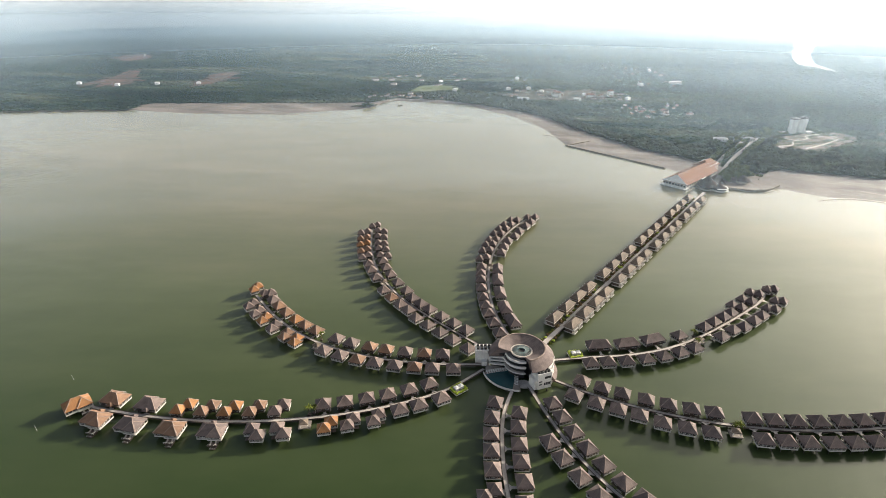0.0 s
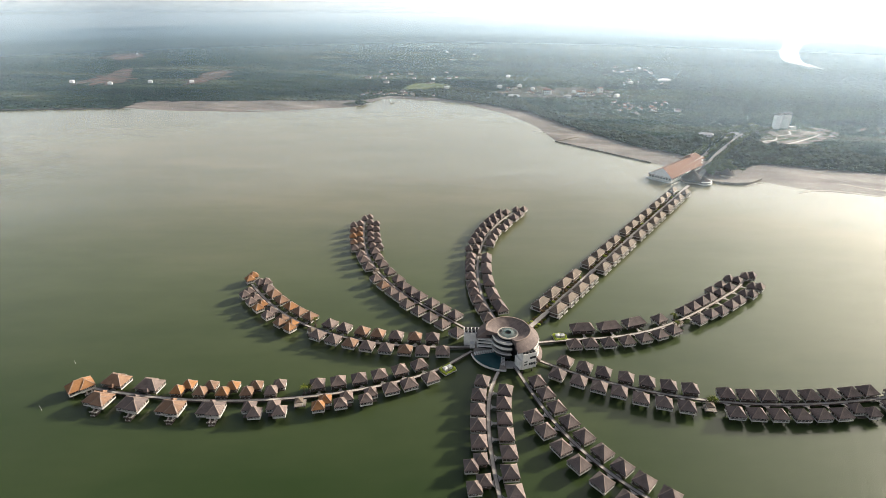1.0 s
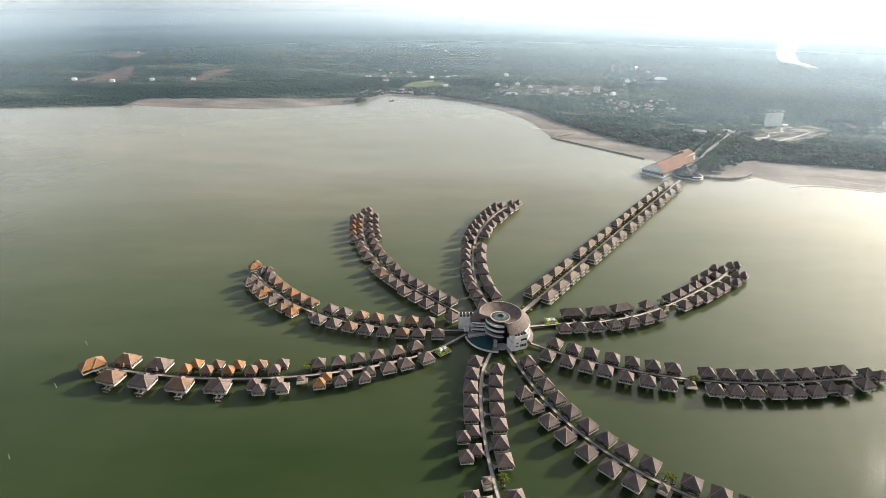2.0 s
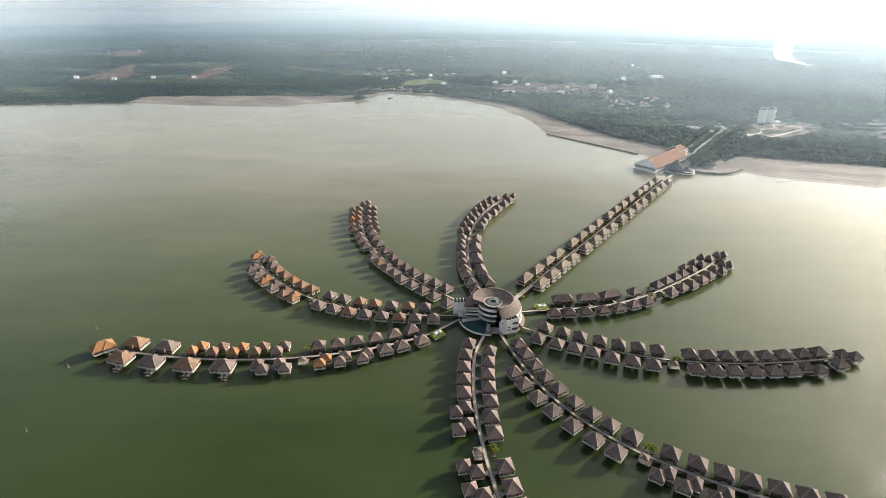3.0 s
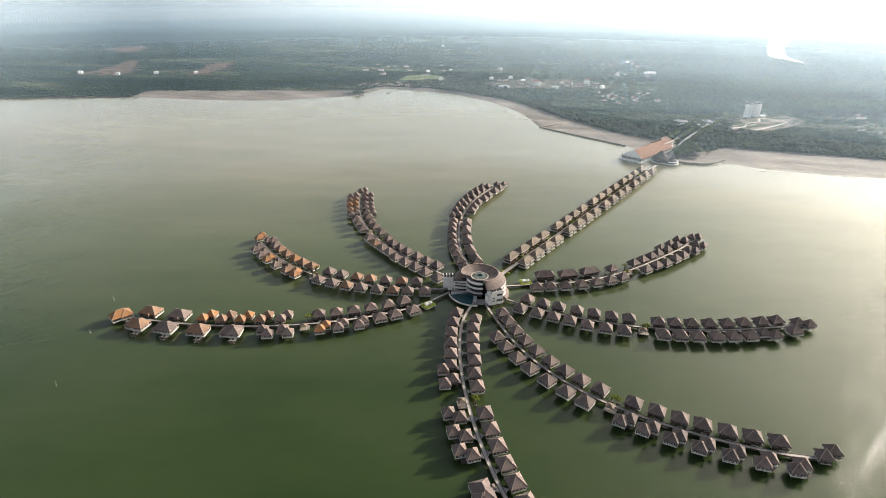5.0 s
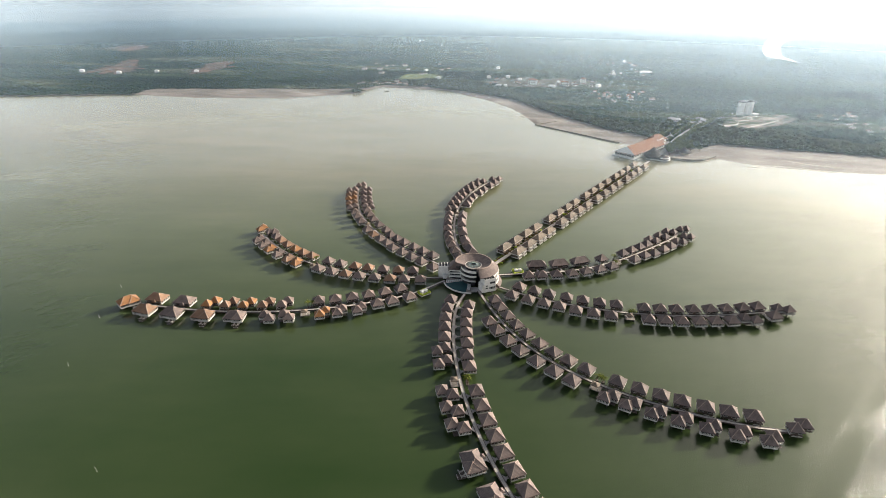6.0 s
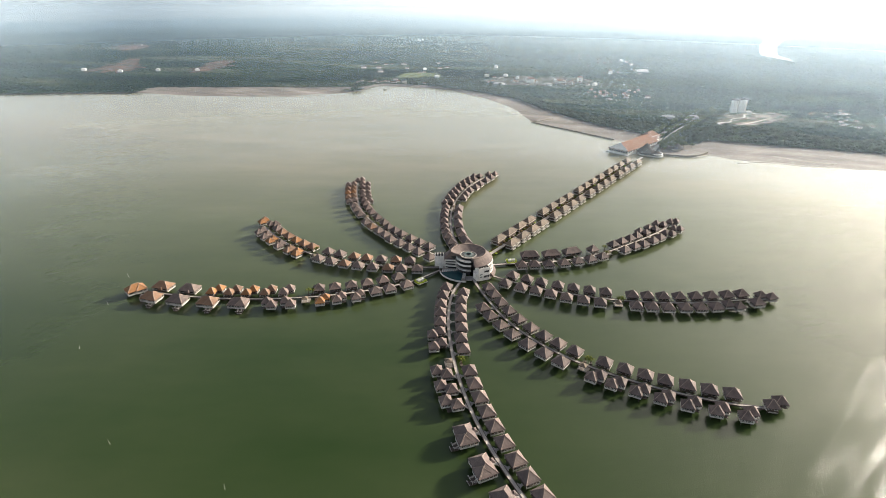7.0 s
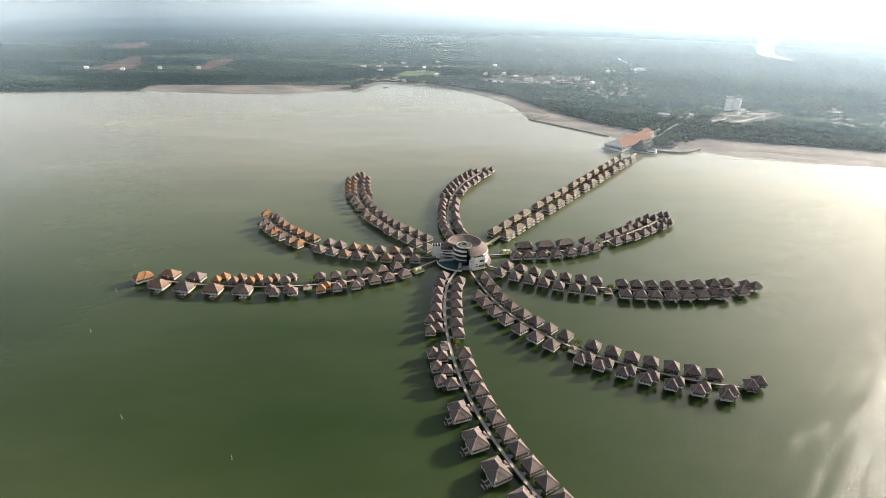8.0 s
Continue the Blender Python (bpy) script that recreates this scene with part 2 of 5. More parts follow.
def sea_material(name, rough):
    m, nt, b = material(name, rough)
    b.inputs["IOR"].default_value = 1.33
    silt = noise_tex(nt, 0.004, 5, 0.6, (1.0, 2.2, 1.0), "World")
    cloud = noise_tex(nt, 0.02, 4, 0.6, (0.5, 1.6, 1.0), "World")
    # deeper green water offshore, beige silt carried along the shallows towards the beach
    geo, sep = nt.nodes.new("ShaderNodeNewGeometry"), nt.nodes.new("ShaderNodeSeparateXYZ")
    nt.links.new(geo.outputs["Position"], sep.inputs[0])
    shoal = node(nt, "ShaderNodeMapRange")
    shoal.inputs["From Min"].default_value, shoal.inputs["From Max"].default_value = 60.0, 620.0
    nt.links.new(sep.outputs["Y"], shoal.inputs["Value"])
    south_tone = node(nt, "ShaderNodeMapRange")      # the paler stops of the ramp come back towards the south
    south_tone.inputs["From Min"].default_value, south_tone.inputs["From Max"].default_value = 130.0, -60.0
    south_tone.inputs["To Max"].default_value = 0.28
    nt.links.new(sep.outputs["Y"], south_tone.inputs["Value"])
    y_tone = nt.nodes.new("ShaderNodeMath")
    nt.links.new(shoal.outputs[0], y_tone.inputs[0])
    nt.links.new(south_tone.outputs[0], y_tone.inputs[1])
    west = node(nt, "ShaderNodeMapRange")      # the ramp's darker stops in the west
    west.inputs["From Min"].default_value, west.inputs["From Max"].default_value = -520.0, -130.0
    west.inputs["To Min"].default_value, west.inputs["To Max"].default_value = -0.2, 0.0
    nt.links.new(sep.outputs["X"], west.inputs["Value"])
    bay = nt.nodes.new("ShaderNodeMath")
    nt.links.new(y_tone.outputs[0], bay.inputs[0])
    nt.links.new(west.outputs[0], bay.inputs[1])
    drift = nt.nodes.new("ShaderNodeMath")
    drift.operation = "MULTIPLY_ADD"
    nt.links.new(silt, drift.inputs[0])
    drift.inputs[1].default_value = 0.4
    nt.links.new(bay.outputs[0], drift.inputs[2])
    c = ramp(nt, drift.outputs[0], [(0.25, (0.0150, 0.0290, 0.0075)), (0.6, (0.064, 0.077, 0.037)), (0.95, (0.142, 0.134, 0.087)), (1.0, (0.160, 0.151, 0.100))])
    c = mix(nt, c, ramp(nt, cloud, [(0.3, (0.92, 0.94, 0.92)), (0.7, (1.07, 1.05, 1.04))]), 1.0, "MULTIPLY")
    nt.links.new(c, b.inputs["Base Color"])
    swell = noise_tex(nt, 0.10, 3, 0.5, (1.7, 0.6, 1.0), "World", -35)
    chop = noise_tex(nt, 2.3, 2, 0.5, (1.6, 0.55, 1.0), "World", -32)
    ripple = noise_tex(nt, 0.16, 2, 0.5, (0.45, 1.7, 1.0), "World", 18)
    # wind rows: steep wavelets stand in streaks, with calmer lanes between them
    gust = ramp(nt, noise_tex(nt, 0.09, 3, 0.6, (0.3, 1.6, 1.0), "World", 42), [(0.36, (0.4, 0.4, 0.4)), (0.66, (1.0, 1.0, 1.0))])
    # the open sea to the south-east is ruffled, the water in the lee of the arms and the bay lies calm
    along = nt.nodes.new("ShaderNodeVectorMath")
    along.operation = "DOT_PRODUCT"
    nt.links.new(geo.outputs["Position"], along.inputs[0])
    along.inputs[1].default_value = (0.75, -0.5, 0.0)
    fetch = node(nt, "ShaderNodeMapRange")
    fetch.inputs["From Min"].default_value, fetch.inputs["From Max"].default_value = -5.0, 118.0
    nt.links.new(along.outputs["Value"], fetch.inputs["Value"])
    gust = mix(nt, gust, fetch.outputs[0], 1.0, "MULTIPLY")
    steep = ramp(nt, chop, [(0.48, (0.0, 0.0, 0.0)), (0.80, (0.82, 0.82, 0.82))])
    wavelet = mix(nt, steep, gust, 1.0, "MULTIPLY")
    height = wavelet
    for wave, share in ((swell, 1.5), (ripple, 1.0), (chop, 0.12)):
        add = nt.nodes.new("ShaderNodeMath")
        add.operation = "MULTIPLY_ADD"
        nt.links.new(wave, add.inputs[0])
        add.inputs[1].default_value = share
        nt.links.new(height, add.inputs[2])
        height = add.outputs[0]
    n = node(nt, "ShaderNodeBump", Distance=0.055, Strength=1.0)
    nt.links.new(height, n.inputs["Height"])
    nt.links.new(n.outputs[0], b.inputs["Normal"])
    gloss = node(nt, "ShaderNodeMapRange")
    gloss.inputs["To Min"].default_value, gloss.inputs["To Max"].default_value = rough, 0.21
    nt.links.new(wavelet, gloss.inputs["Value"])
    nt.links.new(gloss.outputs[0], b.inputs["Roughness"])
    return m


SEA = sea_material("green_silty_sea", 0.17)
RIVER = sea_material("river_water", 0.12)


# ---- mesh helpers ----
TIDE = 2.5      # height of the water and of the land above it


def box(bm, cx, cy, cz, sx, sy, sz, turn=0.0):
    """A box by its centre and sizes, turned about z by degrees; returns its verts."""
    r = bmesh.ops.create_cube(bm, size=1.0, matrix=pose(cx, cy, cz, 0, 0, turn) @ Matrix.Diagonal((sx, sy, sz, 1)))
    return r["verts"]


def tube(bm, a, b, r0, r1, sides=8):
    a, b = Vector(a), Vector(b)
    q = (b - a).to_track_quat("Z", "Y").to_matrix().to_4x4()
    m = Matrix.Translation((a + b) / 2) @ q
    bmesh.ops.create_cone(bm, cap_ends=True, segments=sides, radius1=r0, radius2=r1, depth=(b - a).length, matrix=m)


def hip(bm, cx, cy, w, d, z0, z1, ridge=0.0, thick=0.22, flare=0.10):
    """A hipped roof with its eave board: w along x, d along y, a ridge along x; the slopes sag a little."""
    def ring(k, z):
        hx, hy = w / 2 * (1 - k) + ridge / 2 * k, d / 2 * (1 - k) + 0.06 * k
        return [bm.verts.new((cx + sx * hx, cy + sy * hy, z)) for sx, sy in ((-1, -1), (1, -1), (1, 1), (-1, 1))]
    h = z1 - z0
    rings = [ring(0.06, z0 - thick), ring(0.0, z0 - thick), ring(0.0, z0), ring(0.45, z0 + h * (0.45 - flare * 0.4)), ring(1.0, z1)]
    for a, b in zip(rings, rings[1:]):
        for i in range(4):
            bm.faces.new((a[i], a[(i + 1) % 4], b[(i + 1) % 4], b[i]))
    bm.faces.new(rings[-1])
    bm.faces.new(list(reversed(rings[0])))


def hip_caps(bm, cx, cy, w, d, z0, z1, ridge=0.0, r=0.16):
    """The hip tiles of a roof as one folded strip that meets at the ridge."""
    h = z1 - z0
    ends = [bm.verts.new((cx + sx * ridge / 2, cy, z1 + 0.1)) for sx in (-1, 1)]
    for sx, end in zip((-1, 1), ends):
        for sy in (-1, 1):
            way = Vector((sx * (w - ridge), sy * d, 0)).normalized()
            across = Vector((-way.y, way.x, 0)) * r
            line = [Vector((cx + sx * (w / 2), cy + sy * d / 2, z0)), Vector((cx + sx * (w * 0.275 + ridge * 0.225), cy + sy * d * 0.275, z0 + h * 0.41)), Vector((cx + sx * (w * 0.02 + ridge * 0.48), cy + sy * d * 0.02, z0 + h * 0.96))]
            prev = None
            for p in line:
                row = [bm.verts.new(p + across + Vector((0, 0, -0.02))), bm.verts.new(p + Vector((0, 0, 0.13))), bm.verts.new(p - across + Vector((0, 0, -0.02)))]
                if prev:
                    bm.faces.new((prev[0], prev[1], row[1], row[0]))
                    bm.faces.new((prev[1], prev[2], row[2], row[1]))
                prev = row
            bm.faces.new((prev[0], prev[1], end))
            bm.faces.new((prev[1], prev[2], end))
    a, b = ends
    side = [[bm.verts.new((p.co.x, cy + sy * r, z1 - 0.03)) for p in ends] for sy in (-1, 1)]
    for u, v in side:
        bm.faces.new((a, b, v, u))
    if ridge <= 0.05:
        bmesh.ops.remove_doubles(bm, verts=bm.verts, dist=0.002)


def part(name, bm, mat, parent=None, label="", smooth=False):
    """Links a bmesh as one mesh object under a thing or a part."""
    me = bpy.data.meshes.new(name)
    bmesh.ops.recalc_face_normals(bm, faces=bm.faces)
    bm.to_mesh(me)
    bm.free()
    me.materials.append(mat)
    if smooth:
        me.polygons.foreach_set("use_smooth", [True] * len(me.polygons))
    ob = new(name, me)
    ob.parent = parent
    if label:
        ob["label"] = label
    return ob


def same(ob, m, parent=None):
    """Another piece on the same mesh, at a pose within its parent."""
    o = bpy.data.objects.new(ob.name, ob.data)
    scene.collection.objects.link(o)
    o.parent, o.matrix_basis = parent or ob.parent, m
    return o


def one(name, build, mat, parent=None, label="", smooth=False):
    bm = bmesh.new()
    build(bm)
    return part(name, bm, mat, parent, label, smooth)


# ---- sea and land ----
def spline(points, n=24):
    """A smooth line through the points, and the running length along it."""
    p = np.array([2 * np.array(points[0]) - np.array(points[1]), *points, 2 * np.array(points[-1]) - np.array(points[-2])], float)
    out = []
    for i in range(1, len(p) - 2):
        for t in np.linspace(0, 1, n, endpoint=False):
            a, b, c, d = p[i - 1], p[i], p[i + 1], p[i + 2]
            out.append(0.5 * (2 * b + (c - a) * t + (2 * a - 5 * b + 4 * c - d) * t ** 2 + (3 * b - a - 3 * c + d) * t ** 3))
    out.append(p[-2])
    out = np.array(out)
    return out, np.r_[0, np.cumsum(np.linalg.norm(np.diff(out, axis=0), axis=1))]


COAST_X = [-5200, -1400, -700, -594, -482, -400, -330, -246, -151, -128, -112, -100, -88, -22, 45, 102, 138, 148, 153, 178, 240, 258, 270, 300, 322, 334, 360, 397, 600, 5200]
COAST_Y = [600, 790, 838, 846, 857, 840, 836, 848, 866, 884, 905, 935, 955, 944, 914, 835, 754, 704, 648, 620, 553, 522, 500, 491, 490, 475, 459, 448, 400, -410]
WOOD_X = [-5200, -1400, -700, -520, -481, -158, -110, -83, 0, 72, 145, 180, 196, 211, 227, 244, 262, 276, 300, 321, 352, 444, 600, 5200]
WOOD_Y = [604, 794, 844, 862, 910, 922, 936, 972, 955, 904, 832, 742, 704, 675, 640, 618, 598, 582, 545, 524, 543, 513, 460, -340]


def coast(x):
    return np.interp(x, COAST_X, COAST_Y)


def woods(x):
    return np.maximum(np.interp(x, WOOD_X, WOOD_Y), coast(x) + 4)


def far_edge(x):
    return np.interp(x, [-5200, -2600, -2197, -1371, -700, -400, 5200], [900, 2450, 2870, 3677, 4500, 6200, 6200])


one("sea", lambda bm: bmesh.ops.create_grid(bm, x_segments=8, y_segments=8, size=7000, matrix=Matrix.Translation((0, 0, TIDE))), SEA)
tagged(bpy.data.objects["sea"], "calm silty green sea under morning light", "sea", kind="structure")

XS = np.unique(np.r_[np.linspace(-5200, -900, 40), np.arange(-900, 900, 9.0), np.linspace(900, 5200, 40)])


def sheet(name, rows, mat):
    """A ground sheet: rows of (y along XS, height)."""
    bm = bmesh.new()
    grid = [[bm.verts.new((x, y, z + TIDE)) for x, y, z in zip(XS, ys, np.broadcast_to(zs, XS.shape))] for ys, zs in rows]
    for a, b in zip(grid, grid[1:]):
        for i in range(len(XS) - 1):
            bm.faces.new((a[i], a[i + 1], b[i + 1], b[i]))
    return part(name, bm, mat, None, "", True)


cy, wy, fy = coast(XS), woods(XS), far_edge(XS)
wob = np.array([noise.noise((x * 0.02, 3.1, 0)) for x in XS])
wob2 = np.array([noise.noise((x * 0.05, 9.1, 0)) for x in XS])
edge = cy + (wob * 7 + wob2 * 3) * np.where((XS > 130) & (XS < 270), 0.1, 1.0)
beach = sheet("beach", [(edge - 14, -0.7), (edge, 0.03), (edge + (wy - edge) * 0.35, 0.55 + 0.25 * wob), (edge + (wy - edge) * 0.75, 0.95 + 0.3 * wob2), (wy + 14, 1.6)], SAND)
tagged(beach, "pale tidal sand beach along the shoreline", "beach", kind="structure")
land = sheet("ground", [(wy, 0.9), (wy + 10, 1.7), (wy + 60, 2.2), (wy + 250, 2.6), (wy + (fy - wy) * 0.4, 3.0), (wy + (fy - wy) * 0.75, 3.0), (fy, 3.0), (fy + 4, -1.0)], SCRUB)
tagged(land, "flat wooded coastal plain reaching the horizon", "ground", kind="structure")


# ---- translucent sheets standing in for haze over the distance ----
def haze_sheet_material(name, tone, glow=0.0):
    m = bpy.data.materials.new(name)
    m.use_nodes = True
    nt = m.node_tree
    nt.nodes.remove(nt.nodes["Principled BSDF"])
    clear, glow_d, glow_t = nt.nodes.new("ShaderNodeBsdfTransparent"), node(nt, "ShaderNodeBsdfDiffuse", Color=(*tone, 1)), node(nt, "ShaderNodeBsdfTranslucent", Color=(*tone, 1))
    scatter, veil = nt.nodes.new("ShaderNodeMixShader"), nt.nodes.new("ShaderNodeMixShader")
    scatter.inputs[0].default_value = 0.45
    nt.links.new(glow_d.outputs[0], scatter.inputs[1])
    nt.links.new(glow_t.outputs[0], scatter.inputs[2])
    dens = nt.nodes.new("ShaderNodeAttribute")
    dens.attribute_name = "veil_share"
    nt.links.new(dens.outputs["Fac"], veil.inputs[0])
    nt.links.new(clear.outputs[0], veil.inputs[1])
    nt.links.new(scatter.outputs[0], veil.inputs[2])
    if glow:      # glow added to brighten the farthest sheets, with no lamp behind it
        added_glow, lit = node(nt, "ShaderNodeEmission", Color=(1.0, 0.985, 0.97, 1), Strength=glow), nt.nodes.new("ShaderNodeAddShader")
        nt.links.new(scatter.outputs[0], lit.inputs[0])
        nt.links.new(added_glow.outputs[0], lit.inputs[1])
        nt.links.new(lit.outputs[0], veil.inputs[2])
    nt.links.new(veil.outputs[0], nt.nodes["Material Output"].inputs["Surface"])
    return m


BLUE_HAZE, PALE_HAZE = haze_sheet_material("morning_haze", (0.62, 0.80, 0.97)), haze_sheet_material("far_pale_haze", (0.93, 0.95, 0.96), 0.09)


def haze_sheet(radius, thickness, rise):
    """An upright see-through sheet on a wide arc that imitates haze; it thins out towards the ground and high up."""
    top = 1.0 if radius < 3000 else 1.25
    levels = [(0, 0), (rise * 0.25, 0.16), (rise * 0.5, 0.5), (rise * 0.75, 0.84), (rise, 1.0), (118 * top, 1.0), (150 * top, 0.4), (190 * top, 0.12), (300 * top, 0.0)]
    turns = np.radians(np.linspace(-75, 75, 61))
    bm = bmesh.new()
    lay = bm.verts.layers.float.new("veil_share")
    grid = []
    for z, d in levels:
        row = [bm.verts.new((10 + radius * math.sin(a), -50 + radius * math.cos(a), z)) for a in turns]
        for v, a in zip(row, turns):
            west = min(1.0, max(0.0, -a / 0.6))      # far sheets are denser in the west, near ones in the east
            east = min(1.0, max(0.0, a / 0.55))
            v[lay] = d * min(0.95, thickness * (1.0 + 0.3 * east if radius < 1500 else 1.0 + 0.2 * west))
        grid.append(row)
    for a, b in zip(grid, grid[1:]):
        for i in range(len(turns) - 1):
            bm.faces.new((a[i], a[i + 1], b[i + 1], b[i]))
    return tagged(part("backdrop", bm, PALE_HAZE if radius > 3000 else BLUE_HAZE, None, "", True), "translucent sheet standing in for haze over the distant plain", "haze", kind="structure")


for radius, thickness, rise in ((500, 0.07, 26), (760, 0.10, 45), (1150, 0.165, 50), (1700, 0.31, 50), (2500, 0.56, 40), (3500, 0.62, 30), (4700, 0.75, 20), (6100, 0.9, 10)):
    haze_sheet(radius, thickness, rise)


# ---- villas on stilts ----
def stilts(root, spots, low=-2.0, high=3.7, r=0.14):
    first = None
    for x, y in spots:
        if first is None:
            first = one("stilt", lambda bm: tube(bm, (0, 0, low), (0, 0, high), r, r, 8), CONCRETE, root)
            first.matrix_basis = pose(x, y, 0)
        else:
            same(first, pose(x, y, 0), root)


def windows(root, spots, w, h, z):
    """White-framed windows with dark panes; spots are x, y and the turn of the wall."""
    first = None
    for x, y, turn in spots:
        m = pose(x, y, z, 0, 0, turn)
        if first is None:
            def window_mesh(bm):
                outer = [bm.verts.new(p) for p in ((-w / 2 - 0.07, 0, -h / 2 - 0.07), (w / 2 + 0.07, 0, -h / 2 - 0.07), (w / 2 + 0.07, 0, h / 2 + 0.07), (-w / 2 - 0.07, 0, h / 2 + 0.07))]
                front = [bm.verts.new((p.co.x, 0.1, p.co.z)) for p in outer]
                inner = [bm.verts.new((math.copysign(w / 2, p.co.x), 0.1, math.copysign(h / 2, p.co.z))) for p in outer]
                glass = [bm.verts.new((p.co.x, 0.03, p.co.z)) for p in inner]
                for lo, hi in ((outer, front), (front, inner), (inner, glass)):
                    for i in range(4):
                        bm.faces.new((lo[i], lo[(i + 1) % 4], hi[(i + 1) % 4], hi[i]))
                bm.faces.new(glass).material_index = 1
                bm.faces.new(outer)
            first = one("window", window_mesh, WHITE, root, "white-framed dark window")
            first.data.materials.append(PANE)
            first.matrix_basis = m
        else:
            same(first, m, root)


def rail(bm, x0, y0, x1, y1, z, h=0.9, step=1.5):
    a, b = Vector((x0, y0, 0)), Vector((x1, y1, 0))
    n = max(1, round((b - a).length / step))
    for i in range(n + 1):
        p = a.lerp(b, i / n)
        box(bm, p.x, p.y, z + h / 2, 0.08, 0.08, h)
    m = (a + b) / 2
    turn = math.degrees(math.atan2(y1 - y0, x1 - x0))
    for k in (1.0,):
        box(bm, m.x, m.y, z + h * k, (b - a).length, 0.06, 0.07, turn)


def floor_mesh(bm, cx, cy, w, d, floor):
    """A thick timber floor on two deep bearers."""
    box(bm, cx, cy, floor - 0.17, w, d, 0.34)
    for sx in (-1, 1):
        box(bm, cx + sx * w * 0.36, cy, floor - 0.5, 0.4, d * 0.96, 0.5)


def balustrade(bm, cx, cy, w, d, floor, eave, sides):
    """A white balcony wall with posts up to the eave; sides: out (+y), left (-x), right (+x), back (-y)."""
    for side in sides:
        turn = {"out": 0, "right": -90, "back": 180, "left": 90}[side]
        run, reach = (w, d) if side in ("out", "back") else (d, w)
        m = pose(cx, cy, 0, 0, 0, turn)
        p = m @ Vector((0, reach / 2, 0))
        box(bm, p.x, p.y, floor + 0.05, run, 0.14, 0.54, turn)
        for k in range(5):
            q = m @ Vector((run * (k / 4 - 0.5) * 0.97, reach / 2 - 0.02, 0))
            box(bm, q.x, q.y, (floor + eave) / 2 + 0.2, 0.15, 0.15, eave - floor - 0.3, turn)


def pavilion_block(root, cx, cy, w, d, floor, eave, apex, roof, ridge=0.0, over=0.95, sides=("out", "left", "right")):
    """One roofed room of a villa: floor, walls with windows all round, balcony wall and hipped roof."""
    ww, wd = w - 2 * over, d - 2 * over
    one("floor", lambda bm: floor_mesh(bm, cx, cy, w - 0.9, d - 0.9, floor), DARK_WOOD, root, "dark timber floor on deep bearers")
    one("wall", lambda bm: box(bm, cx, cy, (floor + eave) / 2 + 0.1, ww, wd, eave - floor + 0.1), DARK_WOOD, root)
    one("balcony_wall", lambda bm: balustrade(bm, cx, cy, w - 0.5, d - 0.5, floor, eave, sides), BALCONY, root, "white balcony wall and posts")
    top = one("roof", lambda bm: hip(bm, cx, cy, w, d, eave, apex, ridge), roof, root)
    one("hip_cap", lambda bm: hip_caps(bm, cx, cy, w, d, eave, apex, ridge), CAPS, top, "hip tiles, sunlit edges put into their pale colour")
    h = eave - floor - 0.5
    spots = []
    for sx in (-1, 0, 1):
        spots.append((cx + sx * ww * 0.31, cy + wd / 2, 0))
    for sx in (-1, 1):
        spots.append((cx + sx * ww * 0.31, cy - wd / 2, 180))
        spots.append((cx + sx * ww / 2, cy, -90 * sx))
    windows(root, spots, ww * 0.28, h, floor + 0.32 + h / 2)


def entrance(root, x, y0, off):
    """The footbridge from the walkway to a villa door, flared where it leaves the walkway."""
    y1 = min(-off + 0.6, y0 - 0.3)

    def build(bm):
        low, high = [[bm.verts.new((x + u, v, z)) for u, v in ((-0.55, y0), (-0.55, y1 + 1.3), (-2.1, y1), (2.1, y1), (0.55, y1 + 1.3), (0.55, y0))] for z in (3.32, 3.56)]
        bm.faces.new(low)
        bm.faces.new(high)
        for i in range(6):
            bm.faces.new((low[i], low[(i + 1) % 6], high[(i + 1) % 6], high[i]))
    one("entrance_bridge", build, PATHWAY, root, "pale flared footbridge")


def villa(roof, off):
    """A single villa: x along the walkway, y outwards from it, z = 0 at the water."""
    root = new("water_villa")
    pavilion_block(root, 0, 0, 7.05, 6.5, 4.15, 5.9, 9.1, roof, 0.35, over=0.95)
    entrance(root, 0.6, -2.6, off)
    stilts(root, [(sx * 2.6, sy * 2.4) for sx in (-1, 1) for sy in (-1, 1)])
    return root


def twin(roof, slip, reach, off):
    """Two small pavilions set corner to corner on one platform; slip along, reach across the walkway."""
    root = new("twin_villa")
    inner = ("left", "out") if slip > 0 else ("right", "out")
    pavilion_block(root, 0, 0, 5.7, 5.5, 4.15, 5.85, 8.7, roof, 0.3, 0.8, inner)
    pavilion_block(root, slip, reach, 5.7, 5.5, 4.12, 5.85, 8.75, roof, 0.3, 0.8)
    one("deck", lambda bm: box(bm, slip * 0.2, reach * 0.7, 3.5, 5.0, 3.4, 0.2), DARK_WOOD, root, "dark timber sun deck")
    entrance(root, 0.2, -2.3, off)
    stilts(root, [(-1.9, -1.8), (1.9, -1.8), (slip - 1.9, reach + 1.8), (slip + 1.9, reach + 1.8)])
    return root


def lounger_mesh(bm):
    box(bm, 0, 0.25, 0.32, 0.62, 1.35, 0.12)
    for v in box(bm, 0, -0.65, 0.48, 0.62, 0.7, 0.1):
        v.co.z += max(0.0, -v.co.y - 0.5) * 0.7
    for sx in (-1, 1):
        for y in (-0.7, 0.75):
            box(bm, sx * 0.25, y, 0.13, 0.07, 0.07, 0.28)


